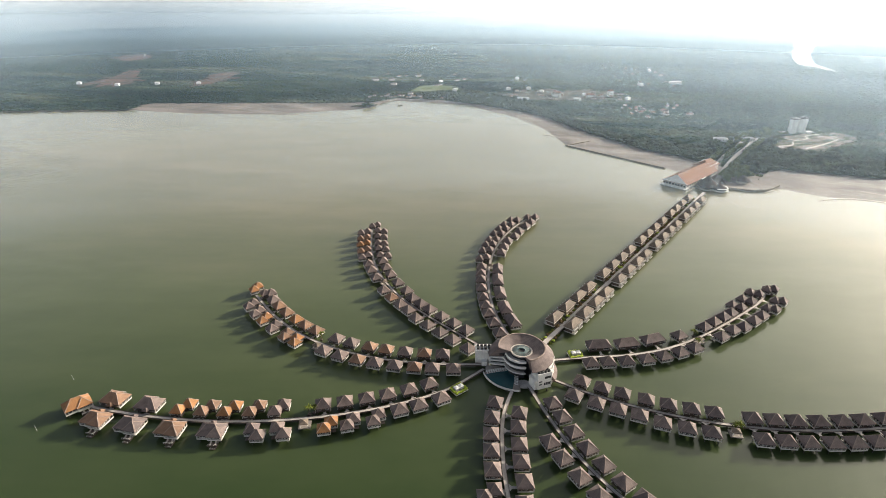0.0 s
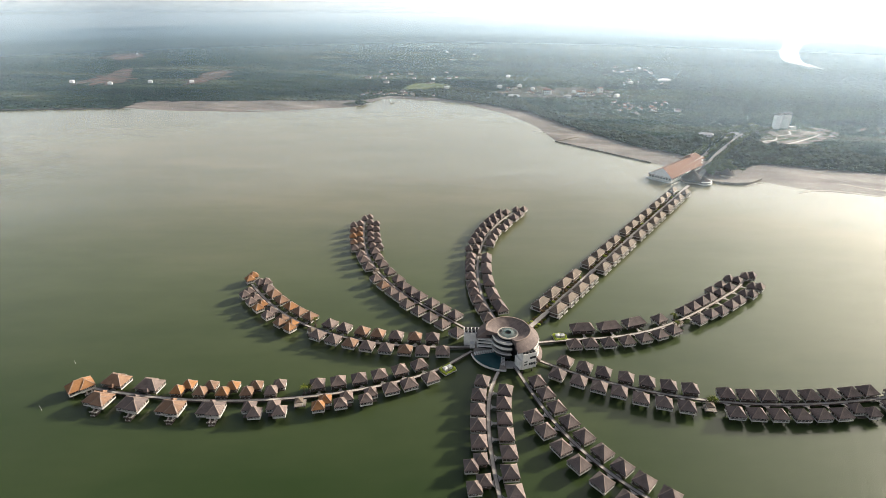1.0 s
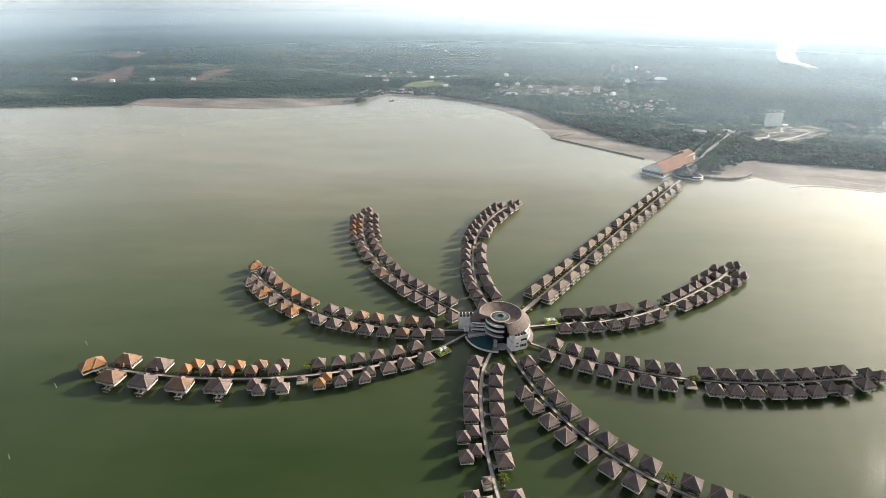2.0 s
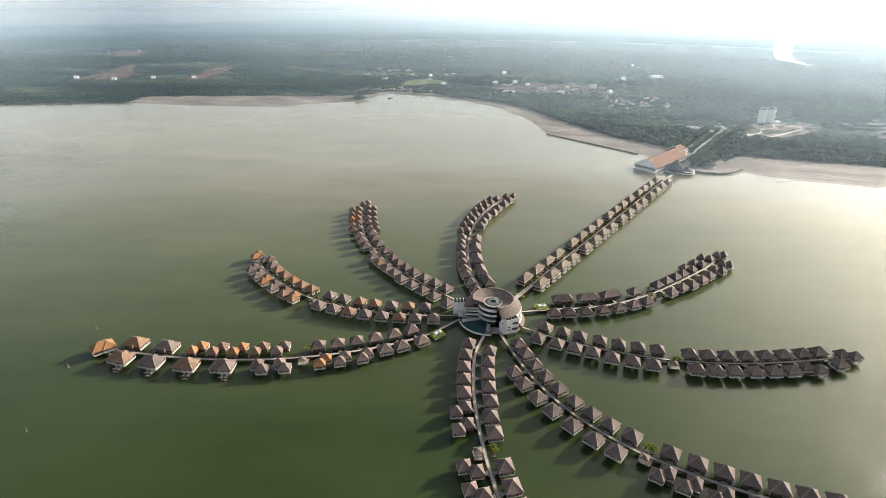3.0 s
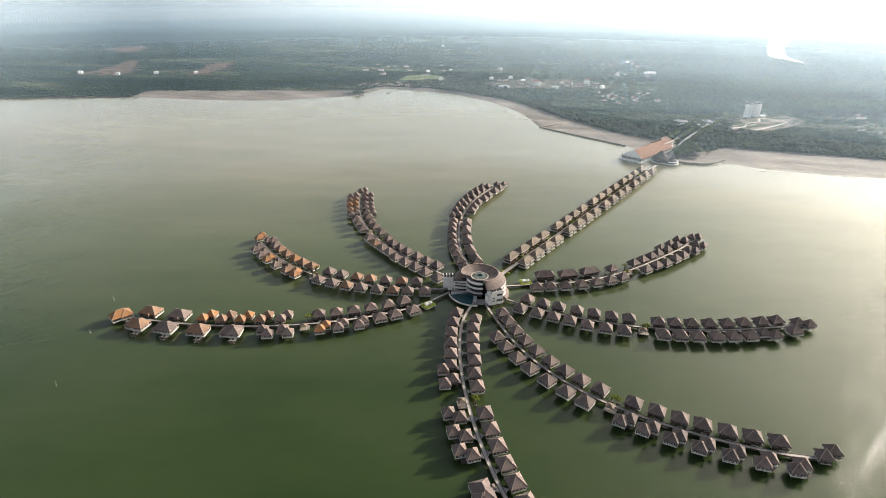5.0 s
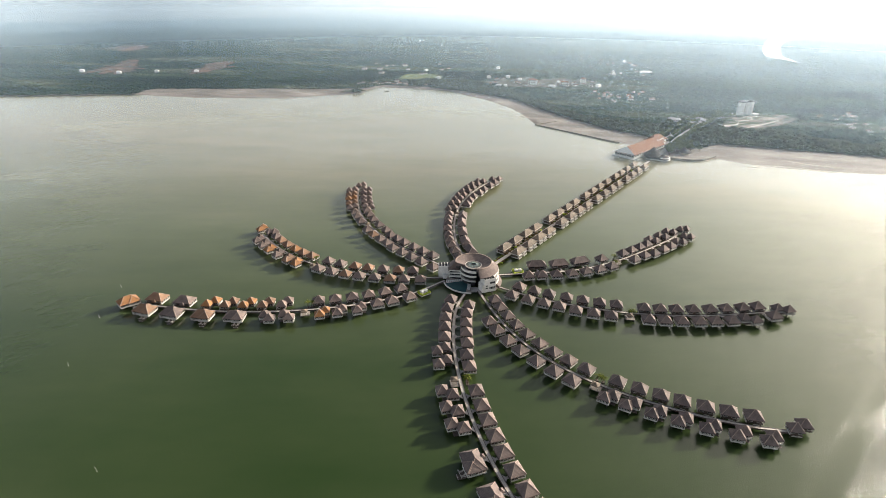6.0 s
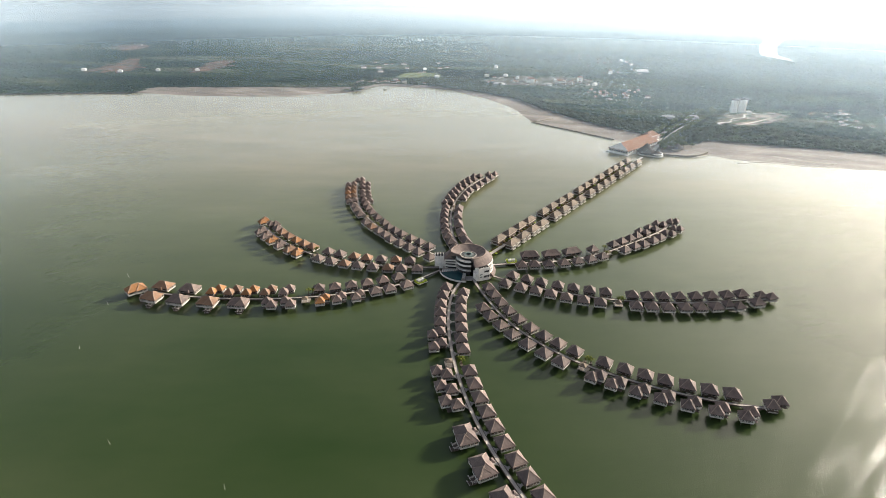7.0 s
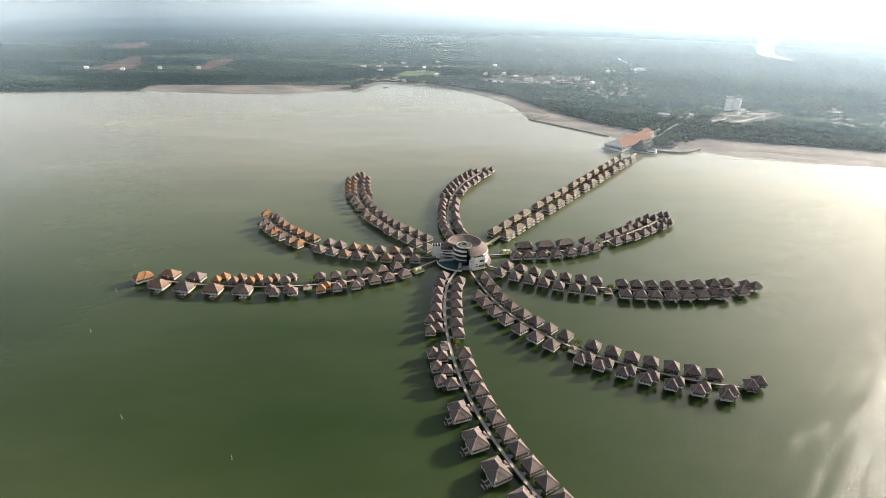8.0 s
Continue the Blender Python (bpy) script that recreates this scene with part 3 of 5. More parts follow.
def grand(roof, off):
    """A large villa: two joined hipped roofs, a wrap-round veranda and a low bathing deck with stairs."""
    root = new("grand_villa")
    pavilion_block(root, 0.2, -0.2, 10.6, 7.6, 4.0, 5.9, 9.0, roof, 3.2, 0.9)
    pavilion_block(root, -2.1, 1.1, 6.2, 6.2, 3.97, 5.85, 8.3, roof, 0.5, 0.9)

    one("porch_roof", lambda bm: hip(bm, 1.3, -4.1, 2.5, 2.5, 5.7, 6.8, 0.5), roof, root)
    entrance(root, 1.3, -3.8, off)
    one("bathing_deck", lambda bm: (box(bm, -1.9, 4.9, 2.9, 3.8, 2.2, 0.25), box(bm, -2.4, 6.5, 2.35, 2.3, 1.3, 0.22), box(bm, -1.9, 4.9, 2.3, 3.2, 1.8, 0.9)), DARK_WOOD, root, "dark timber bathing deck")

    def deck_rail(bm):
        rail(bm, -3.8, 6.0, 0.0, 6.0, 3.0, 0.7)
        rail(bm, -3.8, 4.2, -3.8, 6.0, 3.0, 0.7)
        rail(bm, -3.5, 7.1, -1.3, 7.1, 2.45, 0.6)
    one("deck_rail", deck_rail, WHITE, root, "white deck rail")
    for x in (-3.0, -1.0):
        seat = one("daybed", lounger_mesh, RENDERED, root, "pale sun lounger")
        seat.matrix_basis = pose(x, 5.0, 3.02)
    stilts(root, [(sx, sy) for sx in (-4.3, 0, 4.2) for sy in (-2.6, 3.0)] + [(-3.2, 6.2), (-1.6, 6.2)])
    return root


def long_villa(roof, off):
    root = new("long_villa")
    pavilion_block(root, 0, 0, 12.2, 6.8, 4.1, 6.0, 9.0, roof, 6.4)
    entrance(root, 0, -2.9, off)
    stilts(root, [(sx, sy) for sx in (-4.6, 0, 4.6) for sy in (-2.5, 2.5)])
    return root


def pier_villa(roof, off):
    """A two-storey villa of the straight pier, with white balconies in two tiers on the sea side."""
    root = new("pier_villa")
    pavilion_block(root, 0, 0.4, 12.2, 5.8, 5.4, 6.6, 9.1, roof, 4.8, 0.9, ())
    one("lower_wall", lambda bm: box(bm, 0, 0.4, 4.25, 9.8, 4.4, 2.2), DARK_WOOD, root)
    windows(root, [(x, 2.6, 0) for x in (-3.8, -1.3, 1.3, 3.8)], 1.6, 1.2, 4.25)
    one("floor_band", lambda bm: (box(bm, 0, 0.4, 5.35, 10.6, 5.1, 0.2), box(bm, 0, 0.4, 3.1, 10.6, 5.1, 0.2)), RENDERED, root, "pale floor bands")
    # two white balcony bays, each with two tiers, stand out towards the sea
    for x in (-3.2, 3.2):
        for z, y, post in ((3.15, 4.15, 2.4), (5.4, 3.75, 1.2)):
            def bay(bm):
                box(bm, x, (y + 2.8) / 2, z - 0.04, 4.0, y - 2.8, 0.18)
                box(bm, x, y - 0.05, z + 0.25, 4.0, 0.14, 0.7)
                for sx in (-1, 1):
                    box(bm, x + sx * 1.92, (y + 2.9) / 2, z + 0.25, 0.16, y - 2.9, 0.7)
                    box(bm, x + sx * 1.9, 3.66, z + post / 2 - 0.1, 0.2, 0.2, post)
            one("balcony", bay, BALCONY, root, "white balcony bay with posts")
    for sx in (-1, 1):
        one("end_rail", lambda bm: (box(bm, sx * 5.5, 0.9, 3.5, 0.16, 4.6, 0.6), box(bm, sx * 5.5, 0.9, 5.65, 0.16, 4.6, 0.5)), BALCONY, root, "white end rails in two tiers")
    one("entrance_bridge", lambda bm: box(bm, 0, -2.95, 3.4, 1.8, 1.2, 0.25), DECK, root)
    stilts(root, [(sx, sy) for sx in (-4.2, 4.2) for sy in (-2.2, 3.4)], high=3.2)
    return root


VILLA_WORDS = {"villa": ("single stilted villa with a %s hipped shingle roof", "villa"),
               "twin": ("stilted villa of two joined pavilions under %s roofs", "villa"),
               "grand": ("large stilted villa with %s hipped roofs and bathing deck", "villa"),
               "long": ("long stilted villa with a ridged %s shingle roof", "villa"),
               "pier": ("two-storey stilted villa, white balconies, %s shingle roof", "villa")}
TONE = {"grey": "grey-brown", "tan": "sun-bleached tan", "orange": "bright orange-tan", "bleached": "bleached grey"}
MASTERS = {}


def place_villa(kind, tone, m, *shape):
    key = (kind, tone, *shape)
    m = Matrix.Translation((0, 0, 0.4)) @ m
    if key in MASTERS:
        return copy_thing(MASTERS[key], m)
    make = {"villa": villa, "twin": twin, "grand": grand, "long": long_villa, "pier": pier_villa}[kind]
    root = make(ROOF[tone], *shape)
    words, category = VILLA_WORDS[kind]
    tagged(root, words % TONE[tone], category, "stilted villas over the sea")
    root.matrix_basis = m
    MASTERS[key] = root
    return root


# ---- the arms: walkways with villas on both sides ----
class Arm:
    def __init__(self, points):
        self.line, self.run = spline(points, 16)

    def at(self, s):
        """The place and the way of the walkway s metres from its root."""
        q = min(max(s, 0.0), self.run[-1])
        ends = [np.array([np.interp(v, self.run, self.line[:, k]) for k in (0, 1)]) for v in (max(0.0, q - 3), min(self.run[-1], q + 3), q)]
        w = (ends[1] - ends[0]) / np.linalg.norm(ends[1] - ends[0])
        return ends[2] + w * (s - q), w

    def beside(self, s, off):
        """A pose beside the walkway: x along it, y outwards (off > 0: to the left of the way out)."""
        p, w = self.at(s)
        n = np.array([-w[1], w[0]])
        q = p + n * off
        turn = math.degrees(math.atan2(w[1], w[0])) + (0 if off > 0 else 180)
        return pose(q[0], q[1], 0, 0, 0, turn)


def walkway(arm, start, end, width=1.4, z=4.0):
    root = new("walkway")
    ss = np.arange(start, end, 2.0)
    def strip(lo, hi, z0, z1):
        def build(bm):
            prev = None
            for s in ss:
                p, w = arm.at(s)
                n = np.array([-w[1], w[0]])
                ring = [bm.verts.new((*(p + n * o), zz)) for o, zz in ((lo, z0), (hi, z0), (hi, z1), (lo, z1))]
                if prev:
                    for i in range(4):
                        bm.faces.new((prev[i], prev[(i + 1) % 4], ring[(i + 1) % 4], ring[i]))
                else:
                    bm.faces.new(ring)
                prev = ring
            bm.faces.new(prev)
        return build
    one("deck", strip(-width / 2, width / 2, z - 0.35, z), PATHWAY, root)
    for side in (-1, 1):
        e = side * (width / 2 + 0.1)
        one("kerb", strip(e - 0.1, e + 0.1, z - 0.45, z + 0.14), DARK_WOOD, root, "dark timber edge")
    pile = one("support_post", lambda bm: tube(bm, (0, 0, -1.6), (0, 0, z - 0.4), 0.2, 0.2, 8), CONCRETE, root)
    first = True
    for s in np.arange(start + 4, end, 9.6):
        p, w = arm.at(s)
        n = np.array([-w[1], w[0]])
        for side in (-1, 1):
            q = p + n * side * (width / 2 - 0.2)
            if first:
                pile.matrix_basis, first = pose(q[0], q[1], 0), False
            else:
                same(pile, pose(q[0], q[1], 0), root)
    return tagged(root, "pale raised walkway on concrete piles above the sea", "walkway", "walkways of the resort")


def frond_crown(bm, x, y, z, size, count, rng):
    for i in range(count):
        a = i * 2.4 + rng.uniform(-0.3, 0.3)
        up, n = rng.uniform(0.15, 0.9), 4
        prev = None
        for k in range(n + 1):
            t = k / n
            r, h = size * t, size * (up * t - 0.85 * t * t)
            w = 0.34 * size * 0.35 * math.sin(math.pi * min(0.96, 0.12 + t * 0.86))
            c, s = math.cos(a), math.sin(a)
            pr = [bm.verts.new((x + c * r - s * o, y + s * r + c * o, z + h - abs(o) * 0.4)) for o in (-w, 0, w)]
            if prev:
                bm.faces.new((prev[0], prev[1], pr[1], pr[0]))
                bm.faces.new((prev[1], prev[2], pr[2], pr[1]))
            prev = pr


def palm_tree(x, y, z, height, seed):
    rng = random.Random(seed)
    root = new("palm_tree")
    lean = (rng.uniform(-0.5, 0.5), rng.uniform(-0.5, 0.5))

    def trunk(bm):
        for k in range(4):
            a, b = k / 4, (k + 1) / 4
            tube(bm, (lean[0] * a * a, lean[1] * a * a, height * a), (lean[0] * b * b, lean[1] * b * b, height * b), 0.2 - 0.07 * a, 0.2 - 0.07 * b, 7)
    one("trunk", trunk, BARK, root)
    one("planter", lambda bm: (box(bm, 0, 0, -0.2, 1.5, 1.5, 0.5), box(bm, 0, 0, 0.08, 1.25, 1.25, 0.1)), DARK_WOOD, root, "dark timber planting box")
    one("support_post", lambda bm: tube(bm, (0, 0, -5.0), (0, 0, -0.4), 0.18, 0.18, 8), CONCRETE, root)
    one("crown", lambda bm: frond_crown(bm, lean[0], lean[1], height, 2.3, 13, rng), PALM, root, "arching green fronds")
    root.matrix_basis = pose(x, y, z)
    return tagged(root, "small green palm with arching fronds", "palm tree", "palms of the resort")


def rest_stop(m, seed):
    """The open shelter halfway along an arm: a pale platform with a low tent roof."""
    root = new("shelter")
    one("platform", lambda bm: box(bm, 0, 0, 3.75, 5.0, 4.4, 0.35), DECK, root, "pale weathered platform")
    one("roof", lambda bm: hip(bm, 0.3, 0.4, 3.6, 3.4, 6.0, 6.9, 0.0), ROOF["bleached"], root, "bleached shingle roof")
    for sx in (-1, 1):
        for sy in (-1, 1):
            one("post", lambda bm: box(bm, 0.3 + sx * 1.4, 0.4 + sy * 1.3, 4.95, 0.16, 0.16, 2.1), WHITE, root)
    stilts(root, [(sx * 2.0, sy * 1.7) for sx in (-1, 1) for sy in (-1, 1)], high=3.3)
    root.matrix_basis = m
    return tagged(root, "small pale shelter on a platform beside the walkway", "shelter", "shelters of the walkways")


def garden_float(m):
    """A square platform edged with clipped hedge, with two white boxes on it."""
    root = new("garden_platform")
    one("slab", lambda bm: box(bm, 0, 0, 3.4, 7.0, 5.6, 0.45), WHITE, root, "white platform edge")
    one("planting_bed", lambda bm: box(bm, 0, 0, 3.72, 6.4, 5.0, 0.2), DECK, root)
    for cx, cy, sx, sy in ((0, 2.4, 7.0, 1.3), (0, -2.4, 7.0, 1.3), (-2.9, 0, 1.3, 3.9), (2.9, 0, 1.3, 3.9)):
        def hedge_row(bm):
            rng = random.Random(int(cx * 7 + cy * 13))
            for i in range(40):
                x, y = cx + rng.uniform(-0.5, 0.5) * (sx - 0.5), cy + rng.uniform(-0.5, 0.5) * (sy - 0.5)
                r = rng.uniform(0.4, 0.65)
                bmesh.ops.create_icosphere(bm, subdivisions=1, radius=r, matrix=pose(x, y, 3.95 + rng.uniform(0, 0.3), rng.uniform(0, 90), rng.uniform(0, 90)) @ Matrix.Diagonal((1, 1, 0.8, 1)))
        one("hedge", hedge_row, HEDGE, root, "clipped yellow-green hedge")
    for x in (-1.25, 1.25):
        one("canopy", lambda bm: (box(bm, x, 0, 4.55, 1.9, 2.0, 1.2), hip(bm, x, 0, 2.2, 2.3, 5.3, 5.75, 0.0, 0.12)), WHITE, root, "white boxed canopy")
    stilts(root, [(sx * 3, sy * 2.2) for sx in (-1, 1) for sy in (-1, 1)], high=3.2)
    root.matrix_basis = m
    return tagged(root, "platform edged with yellow-green hedge, two white boxes", "platform", "garden platforms")


# Each arm: the line of its walkway, and rows of villas: kind, offset from the walkway, roof tone, metres from the root.
# Twins: offsets of the inner and outer pavilion and the slip of the outer one along the walkway.
ARMS = []


def arm_rows(points, start, end, rows, stop=None, platform=None, palms=(), width=1.4):
    arm = Arm(points)
    ARMS.append(arm)
    walkway(arm, start, end, width)
    for kind, off, tone, places in rows:
        for i, s in enumerate(places):
            shade = tone if isinstance(tone, str) else tone[i % len(tone)]
            if kind == "twin":
                inner, outer, slip = off
                side = 1 if outer > 0 else -1
                place_villa("twin", shade, arm.beside(s, inner if inner * side > 0 else side * 0.01), round(slip * side, 1), round(abs(outer - inner), 1), round(abs(inner), 1))
            elif kind == "grand_end":
                place_villa("grand", shade, arm.beside(s, off) @ pose(0, 0, 0, 0, 0, 58), abs(off))
            else:
                place_villa(kind, shade, arm.beside(s, off), abs(off))
    if stop:
        rest_stop(arm.beside(*stop), 1)
    if platform:
        garden_float(arm.beside(*platform))
    for s, off in palms:
        p = arm.beside(s, off).translation
        palm_tree(p.x, p.y, 3.8, 2.6 + (s * 7 % 10) * 0.12, int(s * 10))


G, T, O = "grey", "tan", "orange"
arm_rows([(21.0, 209.0), (2.6, 193.7), (-19.4, 183.8), (-42.8, 177.5), (-66.7, 174.0), (-90.9, 173.0), (-115.0, 174.7), (-138.7, 178.6), (-162.3, 184.2)], 0, 184, [
    ("villa", 5.7, G, [29.4, 39.6, 48.0]), ("villa", -5.4, G, [30.0, 40.3, 50.5, 60.3, 70.0, 79.6]),
    ("twin", (5.8, 9.2, 2.9), [G, G, O], [56.8, 67.1, 76.1]), ("twin", (6.5, 10.1, -3.2), G, [97.3, 107.2]),
    ("twin", (-3.5, -7.4, -2.9), [G, T, O, T, O], [100.0, 110.7, 121.5, 131.7, 142.3]),
    ("grand", 7.2, [G, T, G, T], [122.5, 139.6, 156.9, 172.8]), ("grand", -5.4, [G, T], [157.2, 174.6]), ("grand_end", 1.6, O, [187.6])],
    (86.8, 3.8), (18.8, 2.6), [(85.5, -2.6), (83.5, -3.4)])
arm_rows([(21.4, 212.6), (0.6, 212.7), (-20.3, 214.9), (-40.5, 220.0), (-59.7, 228.4), (-76.9, 240.1), (-91.9, 254.7), (-104.9, 271.0), (-116.9, 288.1)], 0, 158, [
    ("villa", 6.3, [G, G, T, G, G, T, G, G], [15.1, 24.8, 33.2, 42.5, 52.0, 60.8, 70.0, 79.2]),
    ("villa", -5.2, [G, T, G, T, T, G, G], [20.5, 29.9, 40.0, 50.2, 59.4, 70.3, 79.7]),
    ("villa", -5.3, [T, T, O, T, T, G], [94.5, 103.5, 112.4, 122.5, 132.2, 140.5]),
    ("twin", (5.1, 8.6, -2.2), [O, T, G, O, G, G], [97.5, 105.1, 115.7, 126.0, 134.6, 144.4]), ("twin", (-4.1, -7.3, -1.7), G, [151.4]),
    ("twin", (-0.1, -3.4, 3.0), O, [159.5])],
    (85.0, 3.4), None, [(88.5, -3.0)])
arm_rows([(20.0, 228.4), (4.2, 244.5), (-11.2, 260.9), (-24.8, 278.7), (-35.9, 298.5), (-43.8, 319.4), (-49.0, 341.3), (-51.9, 363.6), (-53.5, 386.1)], -6, 175, [
    ("villa", 8.2, G, [0.5, 11.3, 20.7, 30.2, 39.6]), ("villa", 6.4, [G, G, T], [48.4, 56.3, 65.5, 75.1]), ("villa", 4.8, G, [91.9, 102.6, 111.3]),
    ("villa", -3.4, G, [12.7, 22.0, 31.3, 41.4, 49.5, 57.9]), ("villa", -5.2, G, [67.4, 79.4, 91.8, 102.4, 112.8]),
    ("twin", (3.0, 7.6, -2.6), [G, T, O, T, G], [124.4, 134.1, 144.8, 154.9, 165.6]), ("twin", (-4.9, -9.6, -2.5), G, [122.7, 133.9, 143.7, 156.0, 166.9]),
    ("twin", (-0.1, -3.8, 2.5), G, [175.5])],
    (85.7, 1.3))
arm_rows([(36.4, 236.1), (31.1, 259.3), (29.5, 283.2), (30.8, 307.3), (34.7, 330.8), (41.5, 353.7), (51.2, 375.6), (63.8, 396.0), (78.7, 414.8)], -12, 178, [
    ("villa", 4.9, G, [2.1, 12.2, 21.6, 29.9, 38.7, 49.5, 60.2, 68.2, 77.3]), ("villa", -5.8, G, [101.7, 111.9, 123.1]), ("villa", -8.0, G, [133.8, 144.4, 157.9, 167.7]),
    ("long", -5.8, G, [11.2, 25.8, 43.0, 60.1, 74.9]),
    ("twin", (3.0, 7.3, -3.1), G, [91.9, 104.3, 114.6, 123.5, 135.1, 145.3, 155.0, 165.6]), ("twin", (-0.8, -5.2, 4.6), G, [175.6])],
    (81.6, -0.6))
arm_rows([(54.0, 230.9), (149.4, 352.4), (244.9, 473.8)], -16, 308, [
    ("pier", 5.5, "bleached", [22.2, 37.1, 52.0, 66.0, 89.0, 104.5, 119.5, 134.0, 156.0, 171.0, 186.5, 203.5, 224.5, 239.0, 255.0, 273.5]),
    ("pier", -4.6, "bleached", [22.2, 37.1, 52.0, 66.0, 87.5, 103.5, 119.0, 134.0, 155.0, 172.0, 188.0, 203.0, 224.0, 240.0, 255.3, 274.0])], width=2.7)
arm_rows([(52.5, 215.8), (74.1, 218.7), (95.9, 220.9), (116.9, 226.7), (136.6, 236.4), (154.9, 248.2), (172.8, 261.0), (189.9, 274.6), (203.5, 291.6)], 0, 165, [
    ("villa", 4.4, G, [76.9]), ("villa", 3.2, G, [95.7, 104.9, 114.0, 121.7]), ("twin", (-0.1, -3.4, 3.2), G, [166.0]),
    ("villa", -7.0, G, [20.0, 28.7, 37.9, 47.6, 56.9, 66.1, 75.2, 95.3, 105.7]), ("villa", -8.6, G, [113.6, 124.1, 132.8]), ("twin", (-6.6, -10.0, 2.6), G, [143.2, 154.6]),
    ("long", 7.1, G, [28.9, 44.7, 60.6]), ("twin", (2.6, 7.1, -1.6), G, [132.4, 144.0, 156.9])],
    (84.6, -2.4), (16.0, 3.3), [(86.5, 2.4), (82.0, -3.8)])
arm_rows([(49.6, 203.8), (67.9, 191.6), (87.7, 182.3), (108.5, 175.3), (130.1, 170.8), (152.1, 169.0), (174.0, 169.6), (195.7, 171.9), (217.5, 175.6)], -2, 168, [
    ("villa", 4.0, G, [16.6, 26.4, 35.5, 45.8, 55.2, 64.7, 74.1]), ("villa", 3.3, G, [89.3, 98.1, 107.1, 116.7, 126.5, 135.9, 145.9, 155.0]),
    ("villa", -7.4, G, [17.0, 26.4, 35.2, 43.7]), ("villa", -8.7, G, [52.6, 61.7, 70.6, 89.3, 97.5, 105.9, 115.0, 123.5, 132.3]), ("villa", -6.9, G, [157.8]),
    ("twin", (-6.5, -9.3, 4.9), G, [140.6]), ("twin", (-0.1, -3.0, 4.8), G, [165.2])],
    (80.6, -5.0), None, [(80.6, -2.0), (82.2, -2.8)])
arm_rows([(41.0, 196.1), (47.2, 174.2), (55.3, 152.9), (67.1, 133.5), (82.9, 116.8), (101.4, 103.7), (121.8, 93.3), (143.1, 85.6), (165.4, 80.7)], 0, 178, [
    ("villa", 4.4, G, [15.0, 23.8, 33.2, 42.9, 52.5, 62.6, 72.1, 81.3, 91.3, 106.8, 116.7, 126.0, 134.9, 144.4, 153.7, 163.4]),
    ("villa", -7.5, G, [34.6, 43.0, 52.5, 61.5, 71.4, 81.1, 90.0]), ("twin", (-6.1, -9.3, -2.9), G, [107.9, 116.7, 126.6, 136.5, 146.8, 157.4, 168.1]),
    ("twin", (0.1, 3.3, 4.4), G, [178.0])],
    (99.4, -2.8), None, [(97.8, 2.4), (100.6, 2.8)])
arm_rows([(36.0, 201.3), (27.3, 177.4), (24.6, 152.2), (25.2, 127.0), (28.2, 101.8), (33.6, 76.8), (41.6, 52.7), (52.4, 29.7), (65.7, 8.1)], 0, 202, [
    ("villa", 6.6, G, [24.6, 33.9, 43.8, 53.0, 62.6]), ("villa", 5.4, G, [72.3, 81.6, 98.8, 108.4, 117.5, 126.7, 135.6, 145.0, 154.5, 163.3, 172.5, 181.4, 190.3]),
    ("villa", -4.6, G, [20.9, 29.9, 39.1, 47.8, 56.9]), ("grand", -7.6, G, [136.6, 152.8, 168.6]), ("grand", -6.8, G, [184.2]),
    ("twin", (-4.7, -8.7, 2.8), G, [65.6, 75.4]), ("twin", (-5.4, -9.5, -3.2), G, [99.4, 109.7, 119.4])],
    (90.1, -2.5), None, [(91.2, 3.0), (89.0, 3.2)])


def shrub(x, y, z, size, seed):
    """A loose bush of leafy lumps with stray sprigs."""
    r = random.Random(seed)

    def bush(bm):
        for i in range(9):
            s = size * r.uniform(0.28, 0.5)
            bmesh.ops.create_icosphere(bm, subdivisions=1, radius=s, matrix=pose(r.uniform(-0.7, 0.7) * size, r.uniform(-0.5, 0.5) * size, s * 0.7 + r.uniform(0, 0.4) * size, r.uniform(0, 90), r.uniform(0, 90)))
        for v in bm.verts:
            v.co += Vector((r.uniform(-1, 1), r.uniform(-1, 1), r.uniform(-1, 1))) * size * 0.09
    o = one("shrub", bush, HEDGE if seed % 9 == 4 else PALM if seed % 3 == 0 else DRY_LEAF)
    o.matrix_basis = pose(x, y, z, 0, 0, seed * 37 % 360)
    return tagged(o, "brown leafy shrub beside the pier walkway" if seed % 3 and seed % 9 != 4 else "green leafy shrub beside the pier walkway", "shrub", "shrubs along the pier")


pier = ARMS[4]
bed = new("planter")
for lo, hi in ((14, 74), (82, 142), (148, 212), (217, 282)):
    (p, w), (q, _) = pier.at(lo), pier.at(hi)
    c, n = (p + q) / 2, np.array([-w[1], w[0]])
    one("trough", lambda bm: box(bm, c[0] + n[0] * 2.15, c[1] + n[1] * 2.15, 3.5, hi - lo, 1.0, 0.5, math.degrees(math.atan2(w[1], w[0]))), DARK_WOOD, bed)
tagged(bed, "dark planting troughs along the pier walkway", "planter")
for i in range(64):
    s = 13 + i * 4.25
    if any(lo < s < hi for lo, hi in ((74, 82), (142, 148), (212, 217))):
        continue
    p = pier.beside(s + (i * 7 % 5) * 0.3, 2.15).translation
    shrub(p.x, p.y, 3.75, 0.95 + (i * 13 % 7) * 0.11, i)
for i, s in enumerate((2, 5, 8, 11)):
    for side in (-2.3, 2.3):
        p = pier.beside(s, side).translation
        shrub(p.x, p.y, 3.3, 1.1, i + 3)


# ---- the round main building ----
HUB = (38.4, 208.6)


